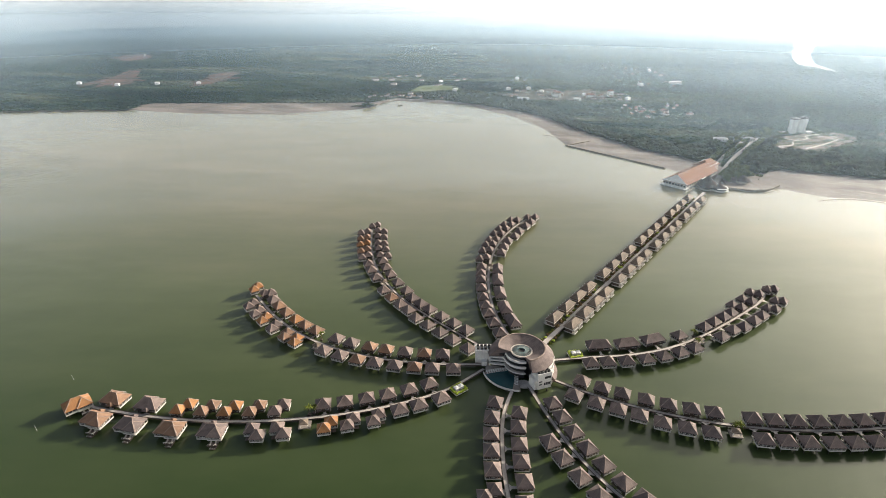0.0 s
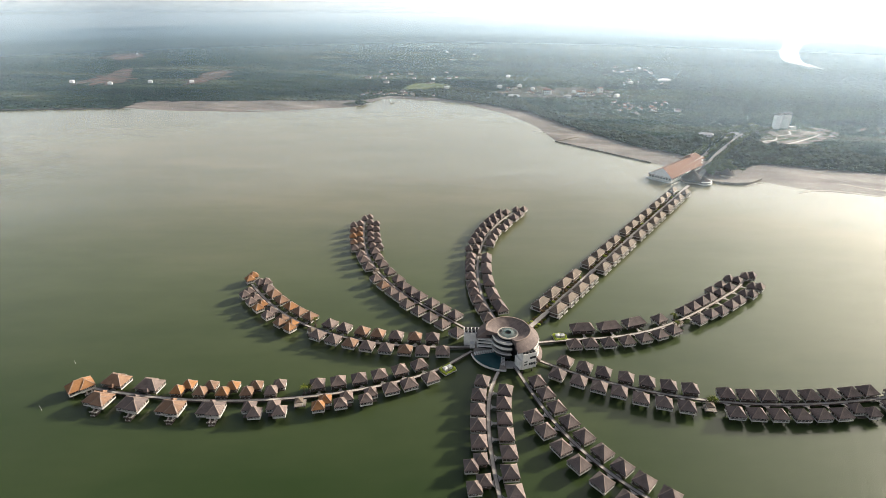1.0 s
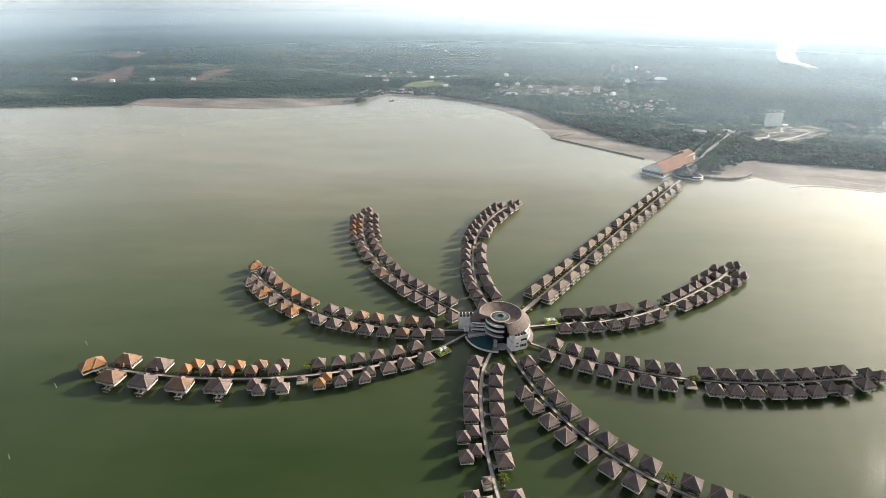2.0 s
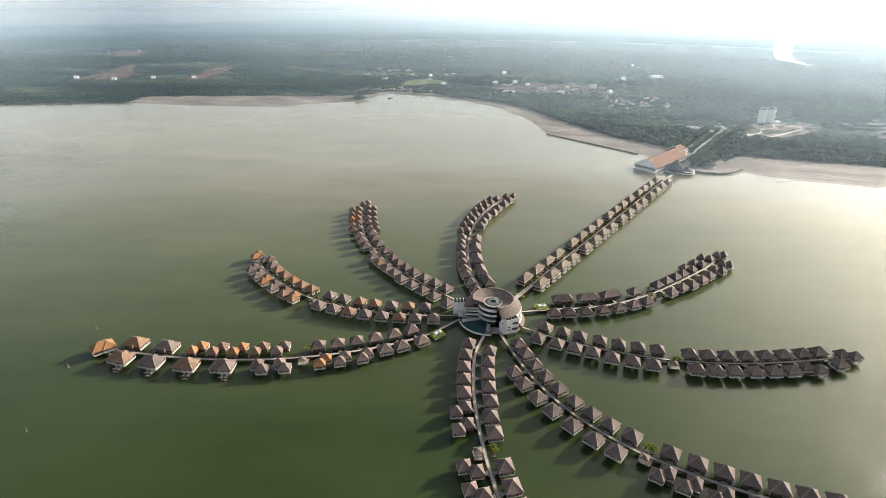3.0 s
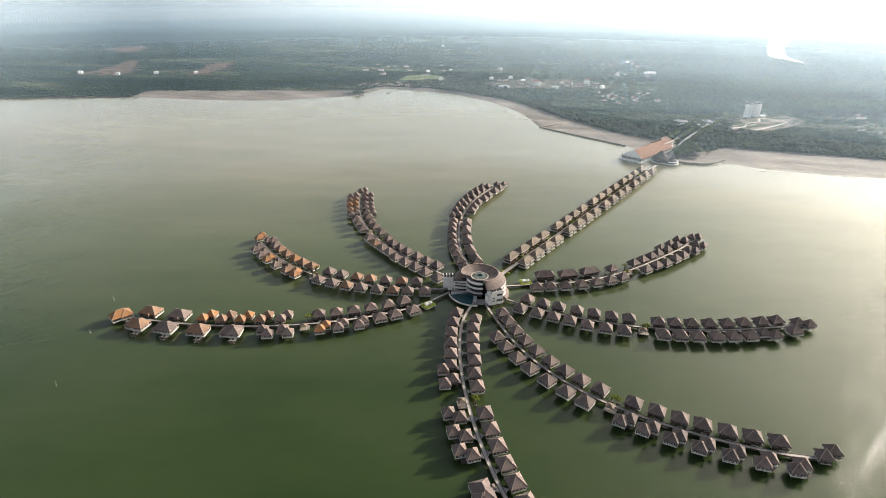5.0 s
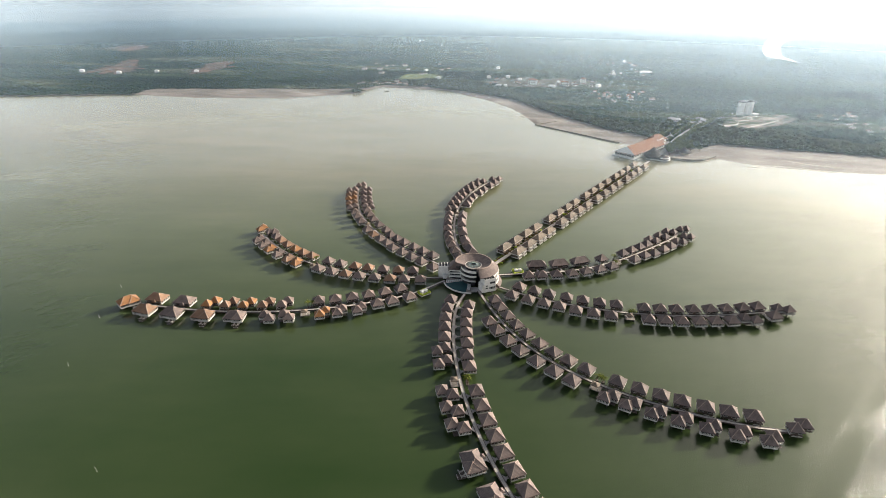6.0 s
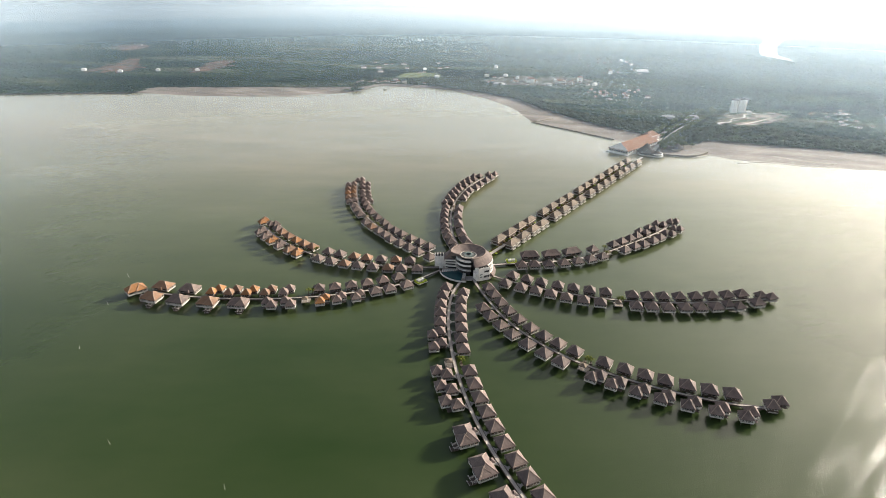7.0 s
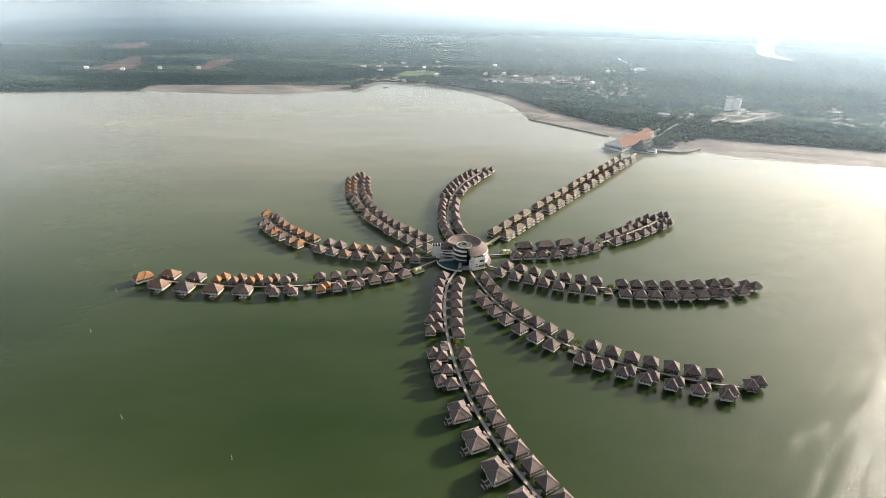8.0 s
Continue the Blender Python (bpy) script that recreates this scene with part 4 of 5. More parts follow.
def sector(bm, cx, cy, r0, r1, z0, z1, a0, a1, z1_out=None, steps=None):
    """A solid ring sector; z1_out gives the top another height at its outer edge."""
    n = steps or max(4, int(abs(a1 - a0) / 5))
    prev = None
    zo = z1 if z1_out is None else z1_out
    closed = abs(a1 - a0) >= 359.9
    rings = []
    for i in range(n if closed else n + 1):
        a = radians(a0 + (a1 - a0) * i / n)
        c, s = math.cos(a), math.sin(a)
        rings.append([bm.verts.new((cx + c * r, cy + s * r, z)) for r, z in ((r0, z0), (r1, z0 if z1_out is None else min(z0, zo - 0.3)), (r1, zo), (r0, z1))])
    pairs = list(zip(rings, rings[1:])) + ([(rings[-1], rings[0])] if closed else [])
    for a, b in pairs:
        for i in range(4):
            bm.faces.new((a[i], a[(i + 1) % 4], b[(i + 1) % 4], b[i]))
    if not closed:
        bm.faces.new(rings[0])
        bm.faces.new(rings[-1])


def main_building():
    hx, hy = HUB
    root = new("main_building")
    one("base_deck", lambda bm: sector(bm, hx, hy, 2, 16.6, 3.2, 4.0, -40, 190), RENDERED, root, "pale concrete base deck")
    one("core_wall", lambda bm: sector(bm, hx, hy, 3, 14.4, 3.9, 13.2, -58, 166), PANE, root, "dark glazed storeys")
    one("terrace_core", lambda bm: sector(bm, hx, hy, 3, 6.4, 3.9, 13.4, 162, 280), PANE, root, "dark glazed storeys")
    for z in (6.6, 9.6, 12.3):
        one("balcony_band", lambda bm: sector(bm, hx, hy, 14.2, 15.9 - (z - 6.6) * 0.1, z, z + 0.75, -42, 100), WHITE, root, "white curved balcony band")
    for z, r in ((7.6, 8.0), (10.6, 8.0), (13.3, 7.6)):
        one("balcony_band", lambda bm: sector(bm, hx, hy, r - 0.4, r, z - 0.3, z + (0.1 if z < 8 else 0.8), 158, 280), WHITE, root, "white curved balcony band")
        one("terrace", lambda bm: sector(bm, hx, hy, 3.5, r - 0.35, z - 0.15, z + 0.15, 160, 278), PATHWAY, root, "pale terrace floor")
    for i in range(13):
        a = radians(-40 + i * 12)
        one("column", lambda bm: tube(bm, (hx + 15.4 * math.cos(a), hy + 15.4 * math.sin(a), 3.9), (hx + 15.4 * math.cos(a), hy + 15.4 * math.sin(a), 12.6), 0.25, 0.25, 8), WHITE, root)
    roof = one("roof", lambda bm: (sector(bm, hx, hy, 10.8, 15.2, 13.3, 17.4, -78, 186, 13.6), sector(bm, hx, hy, 5.1, 10.9, 14.5, 15.1, -78, 186, 17.4)), ROOF["grey"], root, "brown shingled ring roof")
    one("ridge_cap", lambda bm: sector(bm, hx, hy, 10.6, 11.1, 17.3, 17.6, -78, 186), CAPS, roof)
    one("skirt_roof", lambda bm: sector(bm, hx, hy, 15.6, 17.6, 4.2, 6.4, -30, 110, 4.9), ROOF["grey"], root, "brown shingled skirt roof")
    one("lower_roof", lambda bm: hip(bm, hx - 11.6, hy + 4.6, 7.2, 7.0, 10.6, 13.0, 1.5), ROOF["grey"], root)
    one("drum", lambda bm: sector(bm, hx, hy, 4.55, 4.9, 10.2, 14.6, 0, 360), PANE, root, "dark glazed drum under the glass roof")
    one("drum_rim", lambda bm: sector(bm, hx, hy, 4.5, 5.2, 14.6, 15.2, 0, 360), RENDERED, root, "pale rim of the glass roof")
    dome = one("glass_roof", lambda bm: sector(bm, hx, hy, 1.7, 4.6, 14.5, 15.5, 0, 360, 15.1), GLASS_ROOF, root, "blue-green ring of roof glazing")
    one("oculus", lambda bm: sector(bm, hx, hy, 0.2, 1.7, 14.4, 14.8, 0, 360), METAL, dome, "dark round opening")
    for i in range(24):
        a = radians(i * 15)
        one("glazing_bar", lambda bm: box(bm, hx + 3.15 * math.cos(a), hy + 3.15 * math.sin(a), 15.33, 2.8, 0.09, 0.16, i * 15), CAPS, dome)
    # service tower with roof plant
    tower = one("service_tower", lambda bm: (box(bm, 46.4, 197.2, 8.4, 7.2, 6.0, 8.0, 20), box(bm, 42.6, 195.9, 6.8, 1.6, 5.2, 5.0, 20)), WHITE, root, "white service tower with flat roof")
    one("parapet", lambda bm: (box(bm, 45.4, 199.95, 12.7, 7.2, 0.25, 0.6, 20), box(bm, 47.4, 194.45, 12.7, 7.2, 0.25, 0.6, 20), box(bm, 49.7, 198.4, 12.7, 0.25, 5.6, 0.6, 20), box(bm, 43.1, 196.0, 12.7, 0.25, 5.6, 0.6, 20)), WHITE, tower)
    for i in range(12):
        p = pose(46.4, 197.2, 12.4, 0, 0, 20) @ Vector((-2.5 + (i % 4) * 1.65, -1.8 + (i // 4) * 1.8, 0))
        one("roof_plant", lambda bm: (tube(bm, (p.x, p.y, 12.4), (p.x, p.y, 13.5), 0.62, 0.62, 10), tube(bm, (p.x, p.y, 13.5), (p.x, p.y, 13.65), 0.45, 0.4, 10)), METAL, tower, "dark round water tank")
    for u, z, w, h in ((1.6, 10.4, 3.2, 1.2), (-2.0, 8.6, 1.6, 0.6), (-2.0, 7.0, 1.6, 0.6), (1.0, 7.0, 0.7, 1.4), (1.9, 7.0, 0.7, 1.4), (2.8, 7.0, 0.7, 1.4), (0.1, 7.0, 0.7, 1.4)):
        p = pose(46.4, 197.2, z, 0, 0, 20) @ Vector((u, -3.02, 0))
        one("window", lambda bm: box(bm, p.x, p.y, z, w, 0.1, h, 20), PANE, tower, "dark window")
    # west wing
    wing = one("west_wing", lambda bm: (box(bm, 21.2, 217.0, 6.8, 7.8, 5.6, 8.2), box(bm, 27.0, 214.4, 6.2, 6.6, 5.2, 4.6)), WHITE, root, "white west wing with flat roof")
    for i in range(8):
        x, y = 18.4 + (i % 4) * 1.85, 215.7 + (i // 4) * 2.3
        one("roof_plant", lambda bm: tube(bm, (x, y, 10.9), (x, y, 12.0), 0.68, 0.68, 10), METAL, wing, "dark round water tank")
    for z in (6.3, 8.5, 10.3):
        one("window", lambda bm: box(bm, 27.5, 210.55, z - 0.75, 6.6, 0.1, 1.1), PANE, wing, "dark window strip")
        one("balcony_band", lambda bm: box(bm, 27.6, 209.9, z + 0.2, 8.2, 1.4, 0.6, -8), WHITE, wing, "white balcony band")
    one("entrance_porch", lambda bm: box(bm, 21.4, 213.0, 4.9, 2.6, 2.6, 2.6), WHITE, wing)
    # pool terrace
    px, py = 36.6, 208.9
    one("pool_terrace", lambda bm: sector(bm, px, py, 2.0, 16.2, 3.9, 4.5, 190, 270), DECK, root, "grey pool terrace")
    one("pool_rim", lambda bm: sector(bm, px, py, 16.15, 16.5, 3.9, 4.8, 190, 268), WHITE, root, "white curved pool rim")
    one("pool_water", lambda bm: sector(bm, px, py, 4.0, 16.0, 4.3, 4.62, 197, 257), POOL_WATER, root, "still dark blue pool water")
    for i in range(9):
        r = 5.5 + i * 1.15
        for a, on in ((193.5, True), (263.0, i < 7)):
            if on:
                c, s = math.cos(radians(a)), math.sin(radians(a))
                m = pose(px + c * r, py + s * r, 4.5, 0, 0, a)
                o = one("sun_lounger", lounger_mesh, WHITE)
                o.matrix_basis = m
                tagged(o, "white sun lounger beside the dark pool", "lounger", "loungers round the pool")
    for a in range(-38, 100, 20):
        c, s = math.cos(radians(a)), math.sin(radians(a))
        one("support_post", lambda bm: tube(bm, (hx + 16 * c, hy + 16 * s, -1.6), (hx + 16 * c, hy + 16 * s, 3.4), 0.35, 0.35, 8), CONCRETE, root)
    for x, y in ((22, 203), (27, 197), (31, 194.5), (19, 215.5), (24, 215.5), (44, 193), (49, 195)):
        one("support_post", lambda bm: tube(bm, (x, y, -1.6), (x, y, 3.7), 0.35, 0.35, 8), CONCRETE, root)
    one("forecourt", lambda bm: sector(bm, 38.6, 201.5, 0.6, 6.0, 3.35, 3.85, 205, 335), PATHWAY, root, "pale forked forecourt")
    return tagged(root, "round white main building, brown ring roof, glass centre", "building")


main_building()


# ---- shore buildings ----
def hall():
    """The long shore hall: x along its ridge from the sea front."""
    root = new("shore_hall")
    w, length = 25.0, 70.0

    def roof_mesh(bm):
        lo, hi = 6.4, 13.2
        v = [bm.verts.new(p) for p in ((-1, -w / 2, lo), (-1, w / 2, lo), (length, w / 2, lo), (length, -w / 2, lo), (3.2, 0, hi), (length, 0, hi))]
        u = [bm.verts.new((p.co.x, p.co.y, p.co.z - 0.35)) for p in v[:4]]
        for f in ((v[0], v[3], v[5], v[4]), (v[1], v[4], v[5], v[2]), (v[2], v[5], v[3])):
            bm.faces.new(f)
        for i in range(4):
            bm.faces.new((v[i], v[(i + 1) % 4], u[(i + 1) % 4], u[i]))
        bm.faces.new(u)
    one("roof", roof_mesh, RED_TILE, root, "long terracotta tiled roof")

    def front(bm):
        v = [bm.verts.new(p) for p in ((-1.05, -w / 2 + 0.1, 6.45), (-1.05, w / 2 - 0.1, 6.45), (3.15, 0, 13.15), (2.7, 0, 12.2))]
        bm.faces.new(v[:3])
        bm.faces.new((v[0], v[2], v[3]))
        bm.faces.new((v[1], v[3], v[2]))
    one("front_slope", front, WHITE, root, "pale front roof slope")
    one("rear_roof", lambda bm: hip(bm, length + 3, 1.0, 15, 18, 7.0, 12.6, 3.0), EARTH_TILE, root, "paler red hipped rear roof")
    one("rear_wall", lambda bm: box(bm, length + 4, 1.0, 4.4, 12, 15, 5.4), WHITE, root)
    one("wall", lambda bm: box(bm, length / 2 + 0.5, 0, 4.6, length - 1.5, w - 2.4, 4.6), WHITE, root)
    one("deck", lambda bm: box(bm, 11, 0, 2.0, 28, w + 1.0, 0.5), WHITE, root, "white sea deck")
    one("upper_roof", lambda bm: hip(bm, 74, 2.0, 26, 18, 9.4, 14.8, 13.0), RED_TILE, root, "raised terracotta roof")
    one("upper_wall", lambda bm: box(bm, 75, 2.0, 6.1, 22, 15, 8.6), WHITE, root)
    for y in np.linspace(-10, 10, 8):
        one("window", lambda bm: box(bm, -0.35, y, 4.5, 0.2, 1.9, 1.8), PANE, root, "dark window")
    for x in np.linspace(4, 66, 13):
        one("window", lambda bm: box(bm, x, -w / 2 + 1.12, 4.4, 2.6, 0.2, 1.8), PANE, root, "dark window")
    for x in (-2, 8, 18):
        for y in (-12, -4, 4, 12):
            one("support_post", lambda bm: tube(bm, (x, y, -1.6), (x, y, 1.8), 0.3, 0.3, 8), CONCRETE, root)
    one("link_canopy", lambda bm: (box(bm, 22, -15.5, 5.0, 10, 5, 0.3), box(bm, 34, -15, 4.6, 9, 5, 3.4)), WHITE, root, "white link canopy")
    root.matrix_basis = pose(222.8, 491.0, 1.0, 0, 0, 43.0)
    return tagged(root, "white shore hall with a long terracotta roof", "building")


def cone_roof(bm, r, z0, z1, sides=16):
    prev = None
    for k, (q, z) in enumerate(((0.96, z0 - 0.3), (1.0, z0 - 0.3), (1.0, z0), (0.55, z0 + (z1 - z0) * 0.4), (0.03, z1))):
        ring = [bm.verts.new((r * q * math.cos(2 * math.pi * i / sides), r * q * math.sin(2 * math.pi * i / sides), z)) for i in range(sides)]
        if prev:
            for i in range(sides):
                bm.faces.new((prev[i], prev[(i + 1) % sides], ring[(i + 1) % sides], ring[i]))
        else:
            bm.faces.new(ring)
        prev = ring
    bm.faces.new(prev)


def arrival():
    root = new("arrival_pavilion")
    one("deck", lambda bm: sector(bm, 0, 0, 0.5, 10.6, 2.4, 3.2, 0, 360), RENDERED, root, "pale round deck")
    one("roof", lambda bm: cone_roof(bm, 10.0, 5.6, 14.6), THATCH, root, "tall dark thatched cone roof")
    one("wall", lambda bm: sector(bm, 0, 0, 6.4, 7.4, 3.1, 6.6, 0, 360), PANE, root, "dark glazed wall")
    low = one("round_front", lambda bm: sector(bm, 8.6, -6.6, 0.5, 6.4, 3.1, 4.9, 0, 360), PANE, root, "dark glazed round front")
    one("canopy", lambda bm: sector(bm, 8.6, -6.6, 6.4, 7.6, 4.6, 5.2, -130, 40), WHITE, low, "white curved canopy")
    one("deck", lambda bm: sector(bm, 8.6, -6.6, 0.4, 8.0, 2.45, 3.1, -180, 70), WHITE, low, "white curved deck edge")
    dome = one("front_roof", lambda bm: cone_roof(bm, 6.3, 5.3, 7.9), THATCH, root, "low dark thatched front roof")
    dome.matrix_basis = pose(8.6, -6.6, 0)
    for i in range(10):
        a = i * math.pi / 5
        one("support_post", lambda bm: tube(bm, (9.6 * math.cos(a), 9.6 * math.sin(a), -1.6), (9.6 * math.cos(a), 9.6 * math.sin(a), 2.6), 0.3, 0.3, 8), CONCRETE, root)
        one("post", lambda bm: tube(bm, (9.0 * math.cos(a), 9.0 * math.sin(a), 3.1), (9.0 * math.cos(a), 9.0 * math.sin(a), 5.8), 0.16, 0.16, 6), DARK_WOOD, root)
    root.matrix_basis = pose(252.5, 487.0, 0.9)
    return tagged(root, "round arrival pavilion with a dark cone roof", "pavilion")


hall()
arrival()


def strip_mesh(points, width, z, thick=0.6, n=12):
    line, run = spline(points, n)
    def build(bm):
        prev = None
        for i, p in enumerate(line):
            w = line[min(i + 1, len(line) - 1)] - line[max(i - 1, 0)]
            w = w / np.linalg.norm(w)
            nn = np.array([-w[1], w[0]])
            half = (width if not isinstance(width, (list, tuple)) else np.interp(i / (len(line) - 1), np.linspace(0, 1, len(width)), width)) / 2
            ring = [bm.verts.new((*(p + nn * o), zz + TIDE)) for o, zz in ((-half, z - thick), (half, z - thick), (half, z), (-half, z))]
            if prev:
                for k in range(4):
                    bm.faces.new((prev[k], prev[(k + 1) % 4], ring[(k + 1) % 4], ring[k]))
            else:
                bm.faces.new(ring)
            prev = ring
        bm.faces.new(prev)
    return build


ROAD = [(262, 492), (277, 515), (293, 539), (311, 565), (336, 598), (361, 628), (382, 655), (408, 682), (436, 698), (455, 706)]
tagged(one("road", strip_mesh(ROAD, 4.6, 3.3, 3.4), ASPHALT), "pale access road from the pier into the trees", "road", kind="structure")
ROAD_TWIN = [(296, 562), (302, 571), (327, 604), (352, 634), (373, 661)]
tagged(one("road", strip_mesh(ROAD_TWIN, 3.4, 3.28, 3.4), ASPHALT), "second pale lane beyond the planted strip", "road", kind="structure")
tagged(one("sea_wall", lambda bm: (box(bm, 194, 599.5, 0.2 + TIDE, 128, 1.4, 2.4, -48.2), box(bm, 168.5, 657.5, 0.2 + TIDE, 40, 1.3, 2.2, 32.5)), STONE), "low dark stone sea wall around the sand", "sea wall", kind="structure")


def blot(points, z, mat, name, label, category, ragged=5.0, thick=0.8):
    """A flat patch of ground with a ragged outline."""
    line, _ = spline([*points, points[0]], 14)
    def build(bm):
        c = line.mean(axis=0)
        top = []
        for p in line[:-1]:
            d = (p - c) / (np.linalg.norm(p - c) + 1e-6)
            q = p + d * ragged * (noise.noise((p[0] * 0.05, p[1] * 0.05, 2.0)) + 0.6 * noise.noise((p[0] * 0.2, p[1] * 0.2, 5.0)))
            top.append(bm.verts.new((q[0], q[1], z + TIDE)))
        f = bm.faces.new(top)
        r = bmesh.ops.extrude_face_region(bm, geom=[f])
        bmesh.ops.translate(bm, vec=(0, 0, -thick), verts=[g for g in r["geom"] if isinstance(g, bmesh.types.BMVert)])
    return tagged(one(name, build, mat), label, category, kind="structure")


RIVER_BED = [(966, 1377), (984, 1470), (1005, 1565), (1165, 1850), (1290, 2040), (1370, 2170), (1500, 2330)]
CLEARED = {
    "works": [(385, 632), (415, 655), (441, 682), (490, 706), (520, 704), (524, 684), (512, 664), (490, 652), (460, 625), (415, 598), (395, 606)],
    "red_west": [(-715, 1111), (-725, 1167), (-723, 1238), (-741, 1307), (-731, 1339), (-654, 1195), (-631, 1113), (-658, 1090)],
    "red_mid": [(-515, 1133), (-514, 1200), (-518, 1275), (-494, 1316), (-471, 1286), (-460, 1184), (-470, 1119), (-491, 1103)],
    "pale_west": [(-948, 1603), (-944, 1701), (-892, 1722), (-835, 1608), (-862, 1547)],
    "town": [(110, 965), (190, 955), (300, 975), (330, 1020), (300, 1060), (190, 1050), (120, 1020)],
    "town_far": [(30, 1560), (210, 1540), (330, 1600), (300, 1720), (140, 1740), (40, 1660)],
    "green": [(-60, 1040), (-10, 1030), (30, 1060), (20, 1110), (-40, 1110)],
    "village_east": [(560, 600), (600, 585), (700, 640), (720, 740), (640, 730), (580, 660)],
    "village": [(270, 840), (330, 820), (390, 850), (380, 900), (310, 910)],
}
blot([(378, 628), (412, 652), (440, 684), (495, 710), (524, 706), (528, 684), (515, 664), (490, 650), (455, 622), (412, 596), (392, 606)], 3.4, PALE_EARTH, "clearing", "bare pale building ground with tracks", "clearing", 16)
for way in ([(396, 610), (410, 622), (404, 634), (424, 642), (436, 660)], [(412, 604), (428, 622), (446, 634), (468, 648), (500, 672)], [(440, 664), (462, 674), (470, 690), (492, 700)]):
    tagged(one("track", strip_mesh(way, [0.8] + [1.7] * (len(way) - 2) + [0.8], 3.75, 0.5), SAND_AND_SHINE), "pale sandy track over the building ground", "track", kind="structure")
blot(CLEARED["red_west"], 3.5, EARTH, "clearing", "bare red earth field", "clearing", 45)
blot(CLEARED["red_mid"], 3.5, EARTH, "clearing", "bare red earth field", "clearing", 35)
blot(CLEARED["pale_west"], 3.5, EARTH, "clearing", "bare red earth field", "clearing", 25)
blot(CLEARED["town"], 3.5, TOWN_SOIL, "clearing", "pale trodden ground among the houses", "clearing", 45)
blot(CLEARED["green"], 3.5, FIELD, "meadow", "pale green meadow behind the inlet", "meadow", 8)
blot([(268, 492), (284, 482), (308, 483), (326, 496), (326, 507), (304, 505), (296, 522), (276, 520)], 1.3, SAND, "headland", "low sandy headland by the pavilion", "headland", 2.0, 2.4)
tagged(one("sea_wall", strip_mesh([(266, 493), (274, 485), (284, 480), (296, 478), (308, 481), (325, 493)], [1.4, 1.8, 1.8, 1.8, 1.6, 0.8], 1.9, 3.0), STONE), "low curved dark stone wall round the headland", "sea wall", kind="structure")
tagged(one("sandbar", strip_mesh([(-345, 838), (-290, 836), (-230, 846), (-165, 868)], [2, 9, 7, 2], 0.14, 0.8), SAND), "thin tidal sandbar off the beach", "sandbar", kind="structure")
tagged(one("sandbar", strip_mesh([(-270, 828), (-220, 835), (-180, 848)], [1.5, 5, 1.5], 0.12, 0.8), SAND), "thin tidal sandbar off the beach", "sandbar", kind="structure")
# bright pool reflections at the waterline, put in as pale strips
tagged(one("sandbar", strip_mesh([(338, 453), (356, 459), (372, 459), (384, 455), (402, 447), (430, 436)], [0.6, 3.2, 2.4, 3.4, 2.6, 1.0], 0.22, 0.8), SAND_AND_SHINE), "bright strip along the waterline, pool reflection as pale colour", "sandbar", kind="structure")
tagged(one("sandbar", strip_mesh([(392, 481), (401, 473), (412, 464), (440, 450)], [0.5, 2.0, 2.4, 0.6], 0.62, 0.9), SAND_AND_SHINE), "bright strip along the waterline, pool reflection as pale colour", "sandbar", kind="structure")
tagged(one("sandbar", strip_mesh([(132, 704), (143, 699), (156, 694), (166, 686), (171, 676)], [0.6, 2.0, 2.4, 2.4, 1.0], 0.3, 0.8), SAND_AND_SHINE), "thin pale sand spit beside the wall", "sandbar", kind="structure")
# one more pool reflection done as a pale strip
tagged(one("sandbar", strip_mesh([(300, 474), (312, 481), (322, 484)], [0.5, 1.8, 0.5], 0.3, 0.8), SAND_AND_SHINE), "bright strip along the waterline, pool reflection as pale colour", "sandbar", kind="structure")
tagged(one("river", strip_mesh(RIVER_BED, [6, 24, 46, 54, 56, 66, 80], 3.9, 1.2), RIVER), "bright winding river through the woods", "river", kind="structure")


def block_tower(x, y, turn):
    root = new("tower_block")
    one("shaft", lambda bm: sector(bm, 0, 0, 0.5, 5.2, 0, 18.5, 0, 360, None, 12), WHITE, root, "pale concrete shaft")
    one("cap", lambda bm: (sector(bm, 0, 0, 0.5, 6.0, 18.4, 19.8, 0, 360, None, 12), sector(bm, 0, 0, 0.3, 3.0, 19.7, 20.8, 0, 360, None, 12)), METAL, root, "dark roof band")
    for i in range(6):
        for a in (-130, -100, -70, -40):
            p = (5.15 * math.cos(radians(a)), 5.15 * math.sin(radians(a)))
            one("window", lambda bm: box(bm, p[0], p[1], 2.6 + i * 2.7, 1.3, 0.4, 1.1, a + 90), RENDERED, root)
    root.matrix_basis = pose(x, y, 2.4 + TIDE, 0, 0, turn)
    return tagged(root, "pale round tower block with a dark roof band", "tower", "twin towers behind the trees")


block_tower(465, 713, 10)
block_tower(479.5, 717, 40)
tagged(one("annex", lambda bm: (box(bm, 487, 712, 3.6 + TIDE, 9, 5, 2.6, 15), box(bm, 452, 712, 3.5 + TIDE, 6, 4, 2.4, 5)), WHITE), "low white annex beside the towers", "building")


def house(w, d, h, roof_mat, label):
    root = new("house")
    one("wall", lambda bm: box(bm, 0, 0, h / 2, w, d, h), WHITE if roof_mat is WHITE else RENDERED, root)
    one("roof", lambda bm: hip(bm, 0, 0, w + 1.2, d + 1.2, h, h + d * 0.28, max(0.6, w - d)), roof_mat, root)
    return tagged(root, label, "house", "houses inland")


HOUSES = [house(8.5, 6, 3.2, RED_TILE, "white house with a red tiled roof"), house(8, 5.5, 4.0, WHITE, "white house with a pale roof"), house(8, 5.5, 3.0, THATCH, "white house with a dark roof")]
rng = random.Random(5)
used = [False] * 3


SPOTS = []


